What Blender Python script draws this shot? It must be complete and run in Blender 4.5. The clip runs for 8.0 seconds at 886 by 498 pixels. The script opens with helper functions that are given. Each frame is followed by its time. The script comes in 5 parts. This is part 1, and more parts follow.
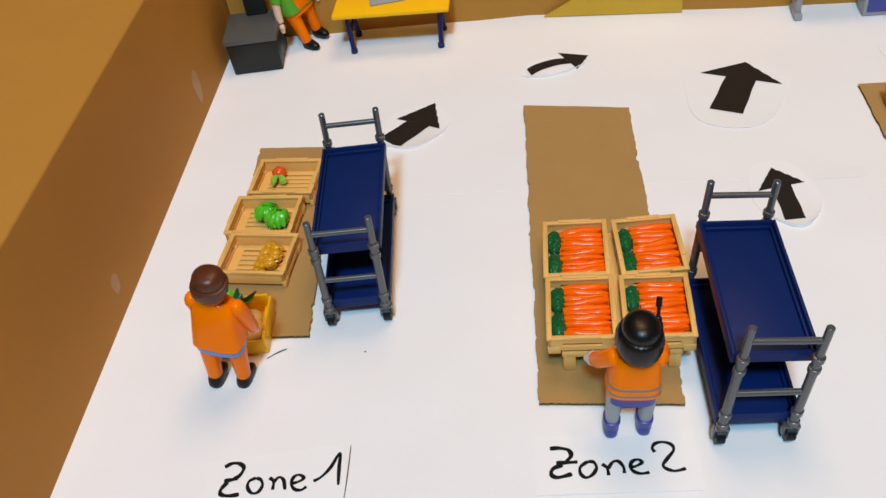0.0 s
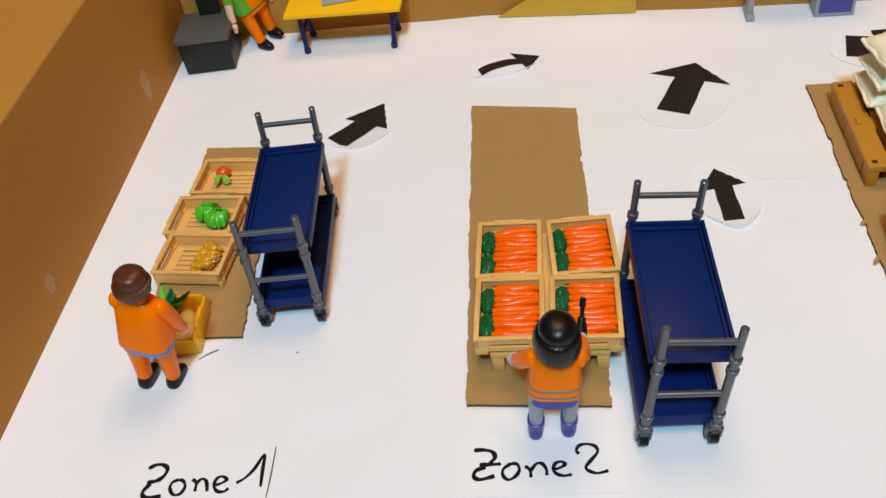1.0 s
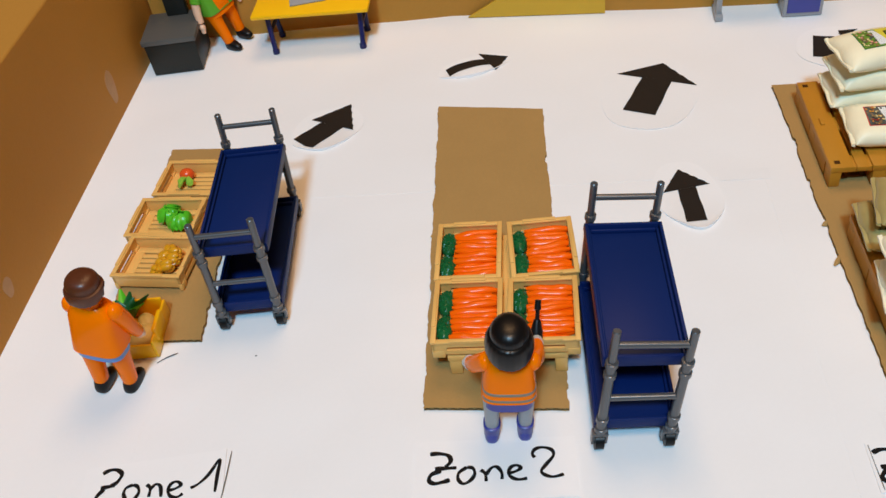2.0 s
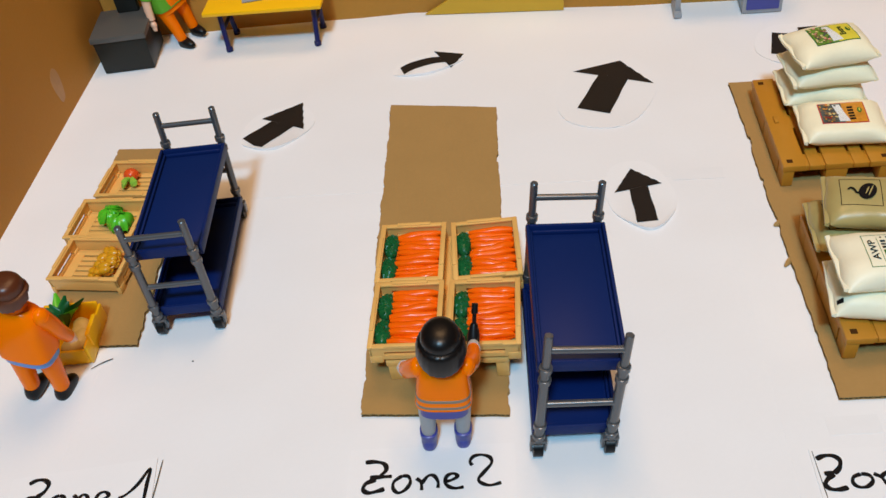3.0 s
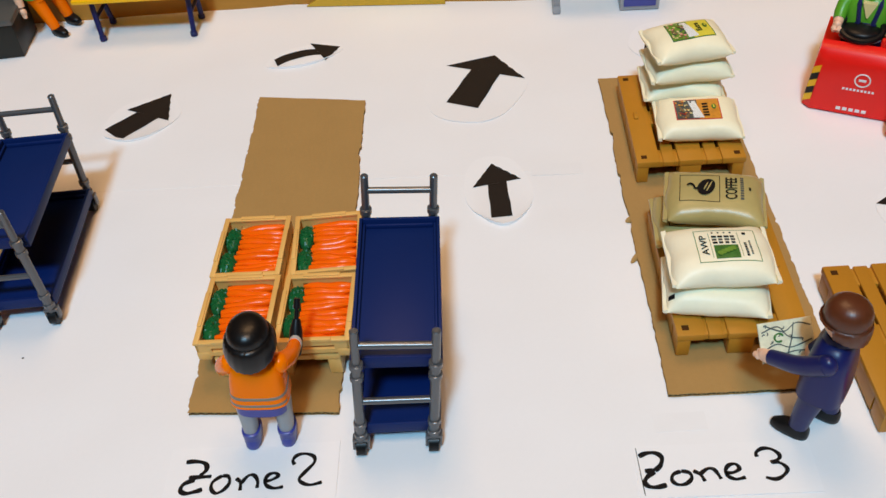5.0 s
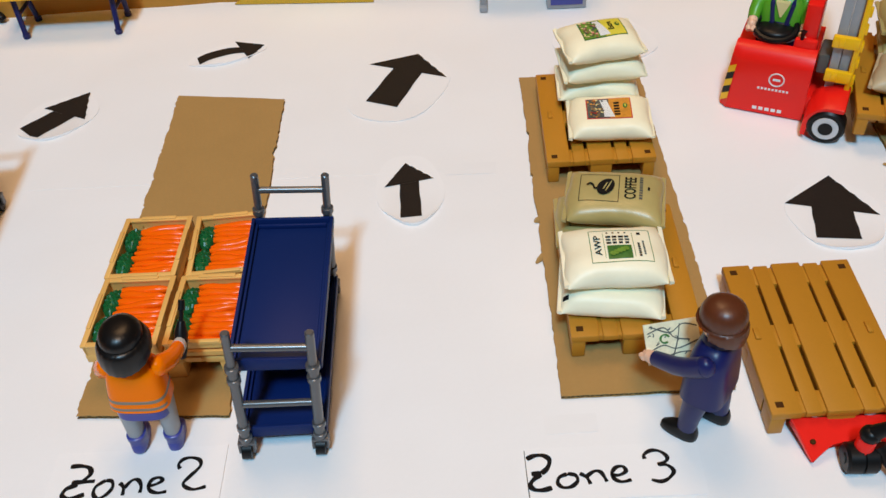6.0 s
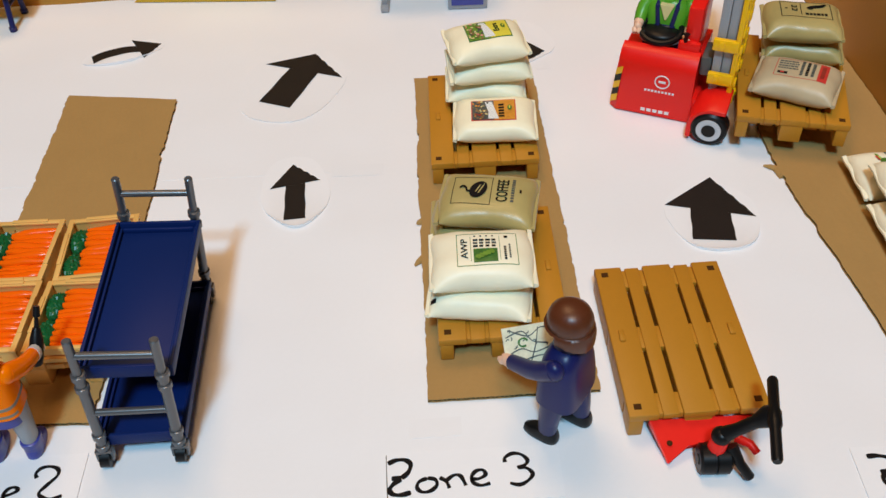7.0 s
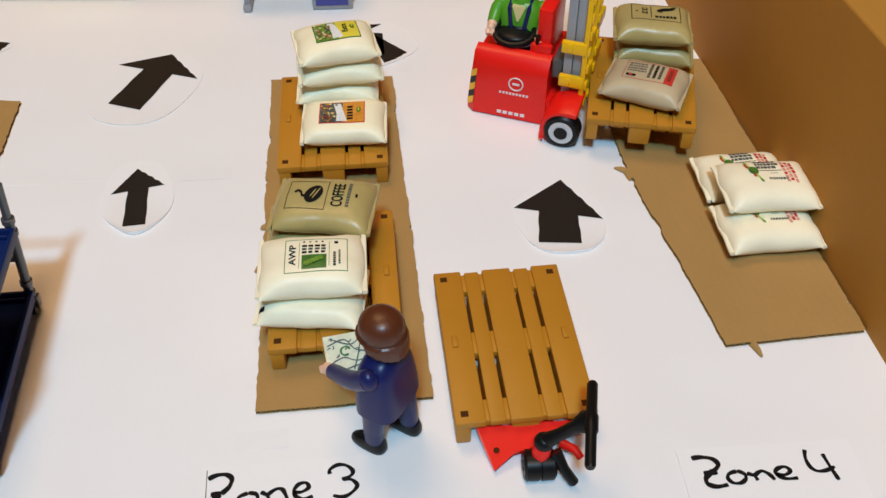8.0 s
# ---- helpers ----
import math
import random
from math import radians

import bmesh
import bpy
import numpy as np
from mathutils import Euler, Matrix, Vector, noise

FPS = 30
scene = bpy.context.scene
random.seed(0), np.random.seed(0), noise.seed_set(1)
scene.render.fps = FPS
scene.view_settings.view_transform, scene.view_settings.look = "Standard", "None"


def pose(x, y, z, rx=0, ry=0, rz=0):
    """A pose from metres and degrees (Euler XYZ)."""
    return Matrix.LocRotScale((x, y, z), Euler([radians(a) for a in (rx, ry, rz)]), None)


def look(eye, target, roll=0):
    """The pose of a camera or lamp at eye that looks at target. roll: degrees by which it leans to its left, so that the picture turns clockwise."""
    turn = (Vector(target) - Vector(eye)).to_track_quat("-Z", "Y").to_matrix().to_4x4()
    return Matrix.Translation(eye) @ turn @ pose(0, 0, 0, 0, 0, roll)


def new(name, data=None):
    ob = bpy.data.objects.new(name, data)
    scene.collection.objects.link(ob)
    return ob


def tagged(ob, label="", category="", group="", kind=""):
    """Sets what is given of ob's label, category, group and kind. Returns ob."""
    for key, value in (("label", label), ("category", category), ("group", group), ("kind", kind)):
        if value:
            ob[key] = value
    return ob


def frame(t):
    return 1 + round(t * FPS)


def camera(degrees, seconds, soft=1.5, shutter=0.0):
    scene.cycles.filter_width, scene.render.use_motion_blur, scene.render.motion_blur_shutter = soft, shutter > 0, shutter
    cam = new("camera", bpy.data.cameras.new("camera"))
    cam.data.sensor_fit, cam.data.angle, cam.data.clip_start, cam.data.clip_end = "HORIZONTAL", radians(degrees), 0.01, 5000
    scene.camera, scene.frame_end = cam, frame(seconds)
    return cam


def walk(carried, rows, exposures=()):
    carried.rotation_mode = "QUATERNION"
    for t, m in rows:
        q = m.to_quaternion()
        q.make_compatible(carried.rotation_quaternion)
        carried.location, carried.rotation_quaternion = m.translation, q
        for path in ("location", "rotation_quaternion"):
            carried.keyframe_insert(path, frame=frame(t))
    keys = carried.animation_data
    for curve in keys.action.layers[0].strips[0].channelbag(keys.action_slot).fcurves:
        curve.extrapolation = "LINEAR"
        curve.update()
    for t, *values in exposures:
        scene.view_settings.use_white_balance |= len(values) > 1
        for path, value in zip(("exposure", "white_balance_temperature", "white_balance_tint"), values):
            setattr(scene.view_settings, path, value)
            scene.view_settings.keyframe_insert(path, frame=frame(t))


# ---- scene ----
cam = camera(51.1, 8.0)
PATH = [
    (0, (0.0387, 0.0304, 0.3299), (-0.0233, 1.4889, -1.0372), -9.73),
    (0.5, (0.0565, 0.0284, 0.3254), (-0.0025, 1.4923, -1.0360), -9.43),
    (1, (0.0691, 0.0295, 0.3230), (0.0105, 1.4924, -1.0395), -9.51),
    (1.5, (0.0770, 0.0313, 0.3222), (0.0292, 1.4928, -1.0422), -9.39),
    (1.7, (0.0794, 0.0310, 0.3212), (0.0348, 1.4925, -1.0433), -9.29),
    (2.8, (0.1016, 0.0348, 0.3153), (0.0718, 1.4924, -1.0539), -9.06),
    (3, (0.1057, 0.0377, 0.3111), (0.0849, 1.4963, -1.0571), -8.82),
    (3.5, (0.1155, 0.0357, 0.3094), (0.1151, 1.4938, -1.0595), -8.11),
    (4, (0.1283, 0.0358, 0.3060), (0.1393, 1.4906, -1.0665), -7.71),
    (4.5, (0.1416, 0.0365, 0.3006), (0.1842, 1.4902, -1.0724), -6.75),
    (4.7, (0.1474, 0.0372, 0.2994), (0.2035, 1.4892, -1.0749), -6.42),
    (5.8, (0.1857, 0.0352, 0.2956), (0.2671, 1.4800, -1.0850), -5.72),
    (6, (0.1937, 0.0357, 0.2931), (0.2886, 1.4807, -1.0863), -5.43),
    (6.5, (0.2119, 0.0355, 0.2915), (0.3381, 1.4744, -1.0918), -4.58),
    (7, (0.2312, 0.0334, 0.2920), (0.4044, 1.4609, -1.0981), -3.46),
    (7.5, (0.2497, 0.0320, 0.2901), (0.4874, 1.4490, -1.1011), -1.62),
    (8, (0.2712, 0.0326, 0.2867), (0.5865, 1.4346, -1.1044), -0.07),
]
walk(cam, [(t, look(eye, target, roll)) for t, eye, target, roll in PATH], [(0, 0.0), (3.0, -0.05), (4.5, -0.05), (6.0, -0.03), (8, -0.09)])


# ---- world and lights ----
world = bpy.data.worlds.new("room_air")
scene.world = world
world.use_nodes = True
world.node_tree.nodes["Background"].inputs[0].default_value = (1.0, 0.80, 0.60, 1)
world.node_tree.nodes["Background"].inputs[1].default_value = 0.025


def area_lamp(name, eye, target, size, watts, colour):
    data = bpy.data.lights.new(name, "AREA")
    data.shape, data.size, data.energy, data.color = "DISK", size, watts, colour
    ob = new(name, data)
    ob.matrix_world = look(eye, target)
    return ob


area_lamp("window_light", (-0.11, -1.30, 2.50), (0.20, 0.32, 0.0), 0.30, 67.0, (0.35, 0.715, 1.0))
area_lamp("ceiling_lamp", (0.20, 0.58, 0.98), (0.18, 0.38, 0.0), 0.42, 3.5, (1.0, 0.60, 0.31))
# warm fill added behind the camera to brighten front faces; stands for no known lamp
area_lamp("added_warm_fill", (0.20, -0.36, 1.65), (0.20, 0.34, 0.0), 0.50, 12.2, (1.0, 0.60, 0.305))


# ---- materials ----
def mat(name, colour, rough=0.45, metal=0.0, grain=0.04, scale=60.0, bump=0.0, bump_scale=900.0, coat=0.0, tint=None, spec=0.5):
    """A surface with broad and fine variation of its colour, and fine relief."""
    m = bpy.data.materials.new(name)
    m.use_nodes = True
    nt = m.node_tree
    b = nt.nodes["Principled BSDF"]
    b.inputs["Roughness"].default_value = rough
    b.inputs["Metallic"].default_value = metal
    b.inputs["Coat Weight"].default_value = coat
    co = nt.nodes.new("ShaderNodeTexCoord")
    n1 = nt.nodes.new("ShaderNodeTexNoise")
    n1.inputs["Scale"].default_value, n1.inputs["Detail"].default_value = scale, 4.0
    n2 = nt.nodes.new("ShaderNodeTexNoise")
    n2.inputs["Scale"].default_value, n2.inputs["Detail"].default_value = bump_scale, 3.0
    nt.links.new(co.outputs["Object"], n1.inputs["Vector"])
    nt.links.new(co.outputs["Object"], n2.inputs["Vector"])
    mix = nt.nodes.new("ShaderNodeMix")
    mix.data_type = "RGBA"
    dark = tint or tuple(c * (1 - 2.2 * grain) for c in colour)
    lite = tuple(min(1.0, c * (1 + 1.2 * grain)) for c in colour)
    mix.inputs["A"].default_value = (*dark, 1)
    mix.inputs["B"].default_value = (*lite, 1)
    add = nt.nodes.new("ShaderNodeMath")
    add.operation = "MULTIPLY_ADD"
    add.inputs[1].default_value = 0.35
    nt.links.new(n2.outputs["Fac"], add.inputs[0])
    sc = nt.nodes.new("ShaderNodeMath")
    sc.operation = "MULTIPLY"
    sc.inputs[1].default_value = 0.65
    nt.links.new(n1.outputs["Fac"], sc.inputs[0])
    nt.links.new(sc.outputs[0], add.inputs[2])
    nt.links.new(add.outputs[0], mix.inputs["Factor"])
    nt.links.new(mix.outputs["Result"], b.inputs["Base Color"])
    if bump:
        bp = nt.nodes.new("ShaderNodeBump")
        bp.inputs["Strength"].default_value, bp.inputs["Distance"].default_value = bump, 0.0006
        nt.links.new(n2.outputs["Fac"], bp.inputs["Height"])
        nt.links.new(bp.outputs["Normal"], b.inputs["Normal"])
    b.inputs["Specular IOR Level"].default_value = spec
    return m


PAPER = mat("white_paper", (0.860, 0.855, 0.865), 0.62, grain=0.02, scale=14, bump=0.05, bump_scale=500)
PAPER2 = mat("label_paper", (0.875, 0.87, 0.88), 0.60, grain=0.015, scale=25, bump=0.05, bump_scale=500)
def cockle(m, scale, height):
    """Adds broad, shallow unevenness below a material's fine relief."""
    nt = m.node_tree
    n = nt.nodes.new("ShaderNodeTexNoise")
    n.inputs["Scale"].default_value, n.inputs["Detail"].default_value = scale, 1.5
    bp = nt.nodes.new("ShaderNodeBump")
    bp.inputs["Strength"].default_value, bp.inputs["Distance"].default_value = 1.0, height
    nt.links.new(next(x for x in nt.nodes if x.type == "TEX_COORD").outputs["Object"], n.inputs["Vector"])
    nt.links.new(n.outputs["Fac"], bp.inputs["Height"])
    fine = next(x for x in nt.nodes if x.type == "BUMP" and x is not bp)
    nt.links.new(bp.outputs["Normal"], fine.inputs["Normal"])


cockle(PAPER, 16.0, 0.0022)
BOARD = mat("brown_cardboard", (0.41, 0.240, 0.080), 0.75, grain=0.07, scale=35, bump=0.25, bump_scale=700, spec=0.25)


def fluted(m, pitch, height):
    """Shallow ridges of the corrugated core, felt through the liner."""
    nt = m.node_tree
    w = nt.nodes.new("ShaderNodeTexWave")
    w.wave_type, w.bands_direction = "BANDS", "X"
    w.inputs["Scale"].default_value, w.inputs["Distortion"].default_value = 0.314 / pitch, 0.6
    bp = nt.nodes.new("ShaderNodeBump")
    bp.inputs["Strength"].default_value, bp.inputs["Distance"].default_value = 1.0, height
    nt.links.new(next(x for x in nt.nodes if x.type == "TEX_COORD").outputs["Object"], w.inputs["Vector"])
    nt.links.new(w.outputs["Fac"], bp.inputs["Height"])
    fine = next(x for x in nt.nodes if x.type == "BUMP" and x is not bp)
    nt.links.new(bp.outputs["Normal"], fine.inputs["Normal"])


fluted(BOARD, 0.0040, 0.00005)
BOARD_WALL = mat("box_cardboard", (0.465, 0.216, 0.036), 0.66, grain=0.06, scale=18, bump=0.15, bump_scale=500, spec=0.2)
# cardboard core, its colour darkened to paint the shade between the liners
FLUTE_SHADE = mat("shaded_cardboard_core", (0.075, 0.038, 0.012), 0.9, grain=0.15, scale=200, bump=0.4)
YBOARD = mat("yellow_card", (0.62, 0.36, 0.02), 0.5, grain=0.05)
INK = mat("black_marker", (0.010, 0.008, 0.008), 0.7, grain=0.3, scale=120, bump=0.08, spec=0.15)
ARROW_INK = mat("brushed_marker", (0.017, 0.012, 0.010), 0.6, grain=0.3, scale=90, bump=0.1, tint=(0.009, 0.007, 0.006), spec=0.25)
# dark colour that stands for the shade inside small holes
HOLE_SHADE = mat("painted_hole_shade", (0.075, 0.028, 0.006), 0.8, grain=0.1, spec=0.1)
PALLET = mat("ochre_plastic", (0.495, 0.212, 0.017), 0.46, grain=0.06, scale=50, bump=0.08, bump_scale=900, spec=0.35)
CRATE = mat("tan_plastic", (0.80, 0.455, 0.128), 0.45, grain=0.05, scale=60, bump=0.06)
BLUE = mat("navy_plastic", (0.0048, 0.0185, 0.104), 0.46, grain=0.05, bump=0.04, spec=0.16)
GREY = mat("grey_plastic", (0.125, 0.125, 0.130), 0.28, metal=0.45, grain=0.06, bump=0.04)
DGREY = mat("dark_grey_plastic", (0.016, 0.0175, 0.015), 0.42, grain=0.08, bump=0.08, spec=0.3)
MGREY = mat("mid_grey_plastic", (0.085, 0.084, 0.078), 0.40, grain=0.06, bump=0.08)
RIM = mat("pale_grey_rim", (0.58, 0.58, 0.60), 0.35, grain=0.04)
LGREY = mat("light_grey_plastic", (0.33, 0.34, 0.36), 0.40, grain=0.05)
BLACK = mat("black_plastic", (0.006, 0.006, 0.0065), 0.38, grain=0.1, spec=0.22)
RED = mat("red_plastic", (0.85, 0.013, 0.008), 0.33, grain=0.05, scale=30, spec=0.35)
YELLOW = mat("yellow_plastic", (1.0, 0.53, 0.006), 0.30, grain=0.05, spec=0.35)
ORANGE = mat("orange_plastic", (1.0, 0.195, 0.0005), 0.20, grain=0.02, spec=0.10)
CARROT = mat("carrot_orange", (1.0, 0.132, 0.002), 0.20, grain=0.08, scale=120, bump=0.05, spec=0.20)
LEAF = mat("dark_green_plastic", (0.010, 0.125, 0.034), 0.30, grain=0.25, scale=150, spec=0.25)
CABBAGE = mat("bright_green_plastic", (0.095, 0.56, 0.022), 0.30, grain=0.15, scale=120)
GREEN = mat("green_plastic", (0.10, 0.36, 0.02), 0.38, grain=0.05)
TOMATO = mat("tomato_red", (0.80, 0.09, 0.015), 0.25, grain=0.1)
GOLD = mat("golden_plastic", (0.72, 0.34, 0.012), 0.28, grain=0.15, scale=200)
PALE = mat("pale_yellow_plastic", (0.76, 0.64, 0.28), 0.4, grain=0.08)
SACK = mat("cream_sack", (0.97, 0.875, 0.62), 0.42, grain=0.05, scale=70, bump=0.10, bump_scale=350, spec=0.35)
SACK2 = mat("ivory_sack", (0.96, 0.88, 0.65), 0.42, grain=0.05, scale=70, bump=0.10, bump_scale=350, spec=0.35)
OLIVE = mat("olive_sack", (0.46, 0.362, 0.136), 0.34, grain=0.08, scale=80, bump=0.12, bump_scale=350, spec=0.4)
STONE = mat("greige_sack", (0.55, 0.435, 0.265), 0.42, grain=0.08, scale=80, bump=0.12, bump_scale=350, spec=0.4)
SKIN = mat("skin_plastic", (0.86, 0.53, 0.36), 0.38, grain=0.03)
BROWN = mat("brown_hair_plastic", (0.105, 0.028, 0.010), 0.36, grain=0.12, scale=300, spec=0.4)
BLACKHAIR = mat("black_hair_plastic", (0.006, 0.005, 0.005), 0.34, grain=0.1, spec=0.35)
NAVY = mat("dark_blue_plastic", (0.012, 0.015, 0.095), 0.34, grain=0.06, spec=0.3)
GLOVE = mat("pale_glove_plastic", (0.62, 0.62, 0.60), 0.4, grain=0.04)
LIME = mat("light_green_plastic", (0.30, 0.58, 0.06), 0.34, grain=0.12, scale=150)
BOOT = mat("blue_boot_plastic", (0.045, 0.055, 0.30), 0.36, grain=0.05)
SKY = mat("light_blue_plastic", (0.10, 0.27, 0.62), 0.4, grain=0.04)
STRIPE = mat("reflective_grey", (0.20, 0.18, 0.13), 0.4, grain=0.06)
WHITE = mat("white_print", (0.80, 0.80, 0.78), 0.5, grain=0.02)
PRINT_GREEN = mat("green_print", (0.06, 0.20, 0.03), 0.45, grain=0.4, scale=350)
PRINT_YELLOW = mat("yellow_print", (0.78, 0.66, 0.06), 0.45, grain=0.12, scale=350)
PRINT_ORANGE = mat("orange_print", (0.82, 0.30, 0.025), 0.45, grain=0.3, scale=350)
PRINT_RED = mat("red_print", (0.60, 0.04, 0.03), 0.45, grain=0.1)
PRINT_LEAF = mat("leaf_green_print", (0.20, 0.38, 0.04), 0.45, grain=0.4, scale=350)
PRINT_LIME = mat("lime_print", (0.42, 0.62, 0.12), 0.45, grain=0.2, scale=350)
PRINT_PINK = mat("pale_red_print", (0.80, 0.34, 0.26), 0.45, grain=0.2, scale=350)
PRINT_BROWN = mat("brown_print", (0.30, 0.17, 0.07), 0.45, grain=0.3, scale=350)
PRINT_BRICK = mat("dark_red_print", (0.32, 0.03, 0.02), 0.45, grain=0.2, scale=350)
# sack and plan print; also the painted shadow lines at label edges
PRINT_SHADE_GREY = mat("grey_print_and_edge_shade", (0.10, 0.11, 0.10), 0.5, grain=0.5, scale=400)
MAPGREEN = mat("pale_map_print", (0.85, 0.78, 0.55), 0.5, grain=0.2, scale=260)
WOOD = mat("table_wood", (0.42, 0.22, 0.09), 0.45, grain=0.2, scale=12, bump=0.1)


# ---- mesh helpers ----
def part(name, bm, material, parent=None, label="", smooth=True):
    """Links a bmesh as one mesh object, under its thing or part. material: one, or a list for the faces' material_index."""
    me = bpy.data.meshes.new(name)
    bmesh.ops.recalc_face_normals(bm, faces=bm.faces)
    if smooth:
        for f in bm.faces:
            f.smooth = True
        for e in bm.edges:
            if len(e.link_faces) == 2 and e.calc_face_angle(0) > radians(38):
                e.smooth = False
    bm.to_mesh(me)
    bm.free()
    for m in material if isinstance(material, (list, tuple)) else [material]:
        me.materials.append(m)
    ob = new(name, me)
    if parent is not None:
        ob.parent = parent
    if label:
        tagged(ob, label)
    return ob


def thing(name, m, label, category, group="", kind=""):
    ob = new(name)
    ob.empty_display_size = 0.01
    ob.matrix_basis = m
    return tagged(ob, label, category, group, kind)


def paint(bm, faces, index):
    for f in faces:
        f.material_index = index


def add_box(bm, x0, x1, y0, y1, z0, z1, bevel=0.0, m=None, index=0, seg=2, taper=1.0):
    """A box with rounded edges; taper scales its underside."""
    co = [(x0, y0, z0), (x1, y0, z0), (x1, y1, z0), (x0, y1, z0), (x0, y0, z1), (x1, y0, z1), (x1, y1, z1), (x0, y1, z1)]
    cx, cy = (x0 + x1) / 2, (y0 + y1) / 2
    vs = []
    before = set(bm.faces) if bevel else None
    for i, (x, y, z) in enumerate(co):
        if i < 4:
            x, y = cx + (x - cx) * taper, cy + (y - cy) * taper
        vs.append(bm.verts.new((x, y, z)))
    fs = [bm.faces.new([vs[i] for i in q]) for q in ((3, 2, 1, 0), (4, 5, 6, 7), (0, 1, 5, 4), (1, 2, 6, 5), (2, 3, 7, 6), (3, 0, 4, 7))]
    if bevel:
        edges = list({e for f in fs for e in f.edges})
        bmesh.ops.bevel(bm, geom=edges, offset=bevel, segments=seg, affect="EDGES", profile=0.5)
        fs = [f for f in bm.faces if f not in before]
        vs = list({v for f in fs for v in f.verts})
    paint(bm, fs, index)
    if m is not None:
        bmesh.ops.transform(bm, matrix=m, verts=list({v for f in fs for v in f.verts}))
    return fs


def add_loft(bm, rings, index=0, close=True, m=None):
    """Skins rings of points, each with the same count; capped at both ends."""
    rows = [[bm.verts.new(m @ Vector(p) if m is not None else p) for p in ring] for ring in rings]
    fs = []
    n = len(rows[0])
    for a, b in zip(rows, rows[1:]):
        for i in range(n):
            fs.append(bm.faces.new((a[i], a[(i + 1) % n], b[(i + 1) % n], b[i])))
    if close:
        fs.append(bm.faces.new(rows[0][::-1]))
        fs.append(bm.faces.new(rows[-1]))
    paint(bm, fs, index)
    return fs


def add_tube(bm, points, radii, n=12, index=0, flat=1.0):
    """A round bar along points; a radius for each, or one for all."""
    pts = [Vector(p) for p in points]
    if not isinstance(radii, (list, tuple)):
        radii = [radii] * len(pts)
    rings = []
    side = None
    for i, p in enumerate(pts):
        d = (pts[min(i + 1, len(pts) - 1)] - pts[max(i - 1, 0)]).normalized()
        if side is None:
            side = d.orthogonal().normalized() if abs(d.z) < 0.9 else Vector((1, 0, 0))
        side = (side - d * side.dot(d)).normalized()
        up = d.cross(side)
        rings.append([p + radii[i] * (math.cos(a) * side + flat * math.sin(a) * up) for a in (math.tau * k / n for k in range(n))])
    return add_loft(bm, rings, index)


def add_ball(bm, c, r, index=0, nu=16, nv=10, m=None, top=1.0, bottom=-1.0):
    """An ellipsoid, or the slice of it between two heights."""
    rx, ry, rz = r if isinstance(r, (list, tuple)) else (r, r, r)
    rings = []
    for j in range(nv + 1):
        h = bottom + (top - bottom) * j / nv
        ph = math.asin(max(-0.995, min(0.995, h)))
        rings.append([(c[0] + rx * math.cos(ph) * math.cos(a), c[1] + ry * math.cos(ph) * math.sin(a), c[2] + rz * math.sin(ph)) for a in (math.tau * k / nu for k in range(nu))])
    return add_loft(bm, rings, index, m=m)


def add_plate(bm, outline, z0, z1, index=0):
    """A flat plate with the given outline."""
    return add_loft(bm, [[(x, y, z0) for x, y in outline], [(x, y, z1) for x, y in outline]], index)


def add_stroke(bm, points, width, z0, z1, index=0, steps=6):
    """A pen stroke: a smooth curve through points with a swelling width."""
    pts = [Vector((*p, 0)) for p in points]
    line = []
    for i in range(len(pts) - 1):
        a, b, c, d = pts[max(i - 1, 0)], pts[i], pts[i + 1], pts[min(i + 2, len(pts) - 1)]
        for k in range(steps):
            t = k / steps
            line.append(0.5 * ((2 * b) + (c - a) * t + (2 * a - 5 * b + 4 * c - d) * t * t + (3 * b - 3 * c + d - a) * t ** 3))
    line.append(pts[-1])
    rows = []
    for i, p in enumerate(line):
        d = (line[min(i + 1, len(line) - 1)] - line[max(i - 1, 0)]).normalized()
        s = Vector((-d.y, d.x, 0)) * width * 0.5 * (0.88 + 0.16 * math.sin(3.1 * i / steps + points[0][0] * 40)) * (0.72 if i in (0, len(line) - 1) else 1)
        rows.append([bm.verts.new(p + s + Vector((0, 0, z1))), bm.verts.new(p - s + Vector((0, 0, z1)))])
    for a, b in zip(rows, rows[1:]):
        bm.faces.new((a[0], a[1], b[1], b[0])).material_index = index


def text_part(name, words, size, material, parent, m, label="", bold=0.0):
    """Printed words in the built-in font, turned into a mesh."""
    cu = bpy.data.curves.new(name, "FONT")
    cu.body, cu.size, cu.align_x, cu.align_y, cu.offset = words, size, "CENTER", "CENTER", bold
    cu.resolution_u = 3
    tmp = bpy.data.objects.new(name, cu)
    scene.collection.objects.link(tmp)
    me = bpy.data.meshes.new_from_object(tmp.evaluated_get(bpy.context.evaluated_depsgraph_get()))
    bpy.data.objects.remove(tmp)
    bpy.data.curves.remove(cu)
    me.materials.clear()
    me.materials.append(material)
    ob = new(name, me)
    ob.parent = parent
    ob.matrix_basis = m
    if label:
        tagged(ob, label)
    return ob


# ---- setting: paper floor, cardboard box, table, room ----
BOX = [(-0.2141, -0.16), (0.4570, -0.16), (0.5210, 0.5340), (0.1000, 0.6070), (-0.1080, 0.6345)]


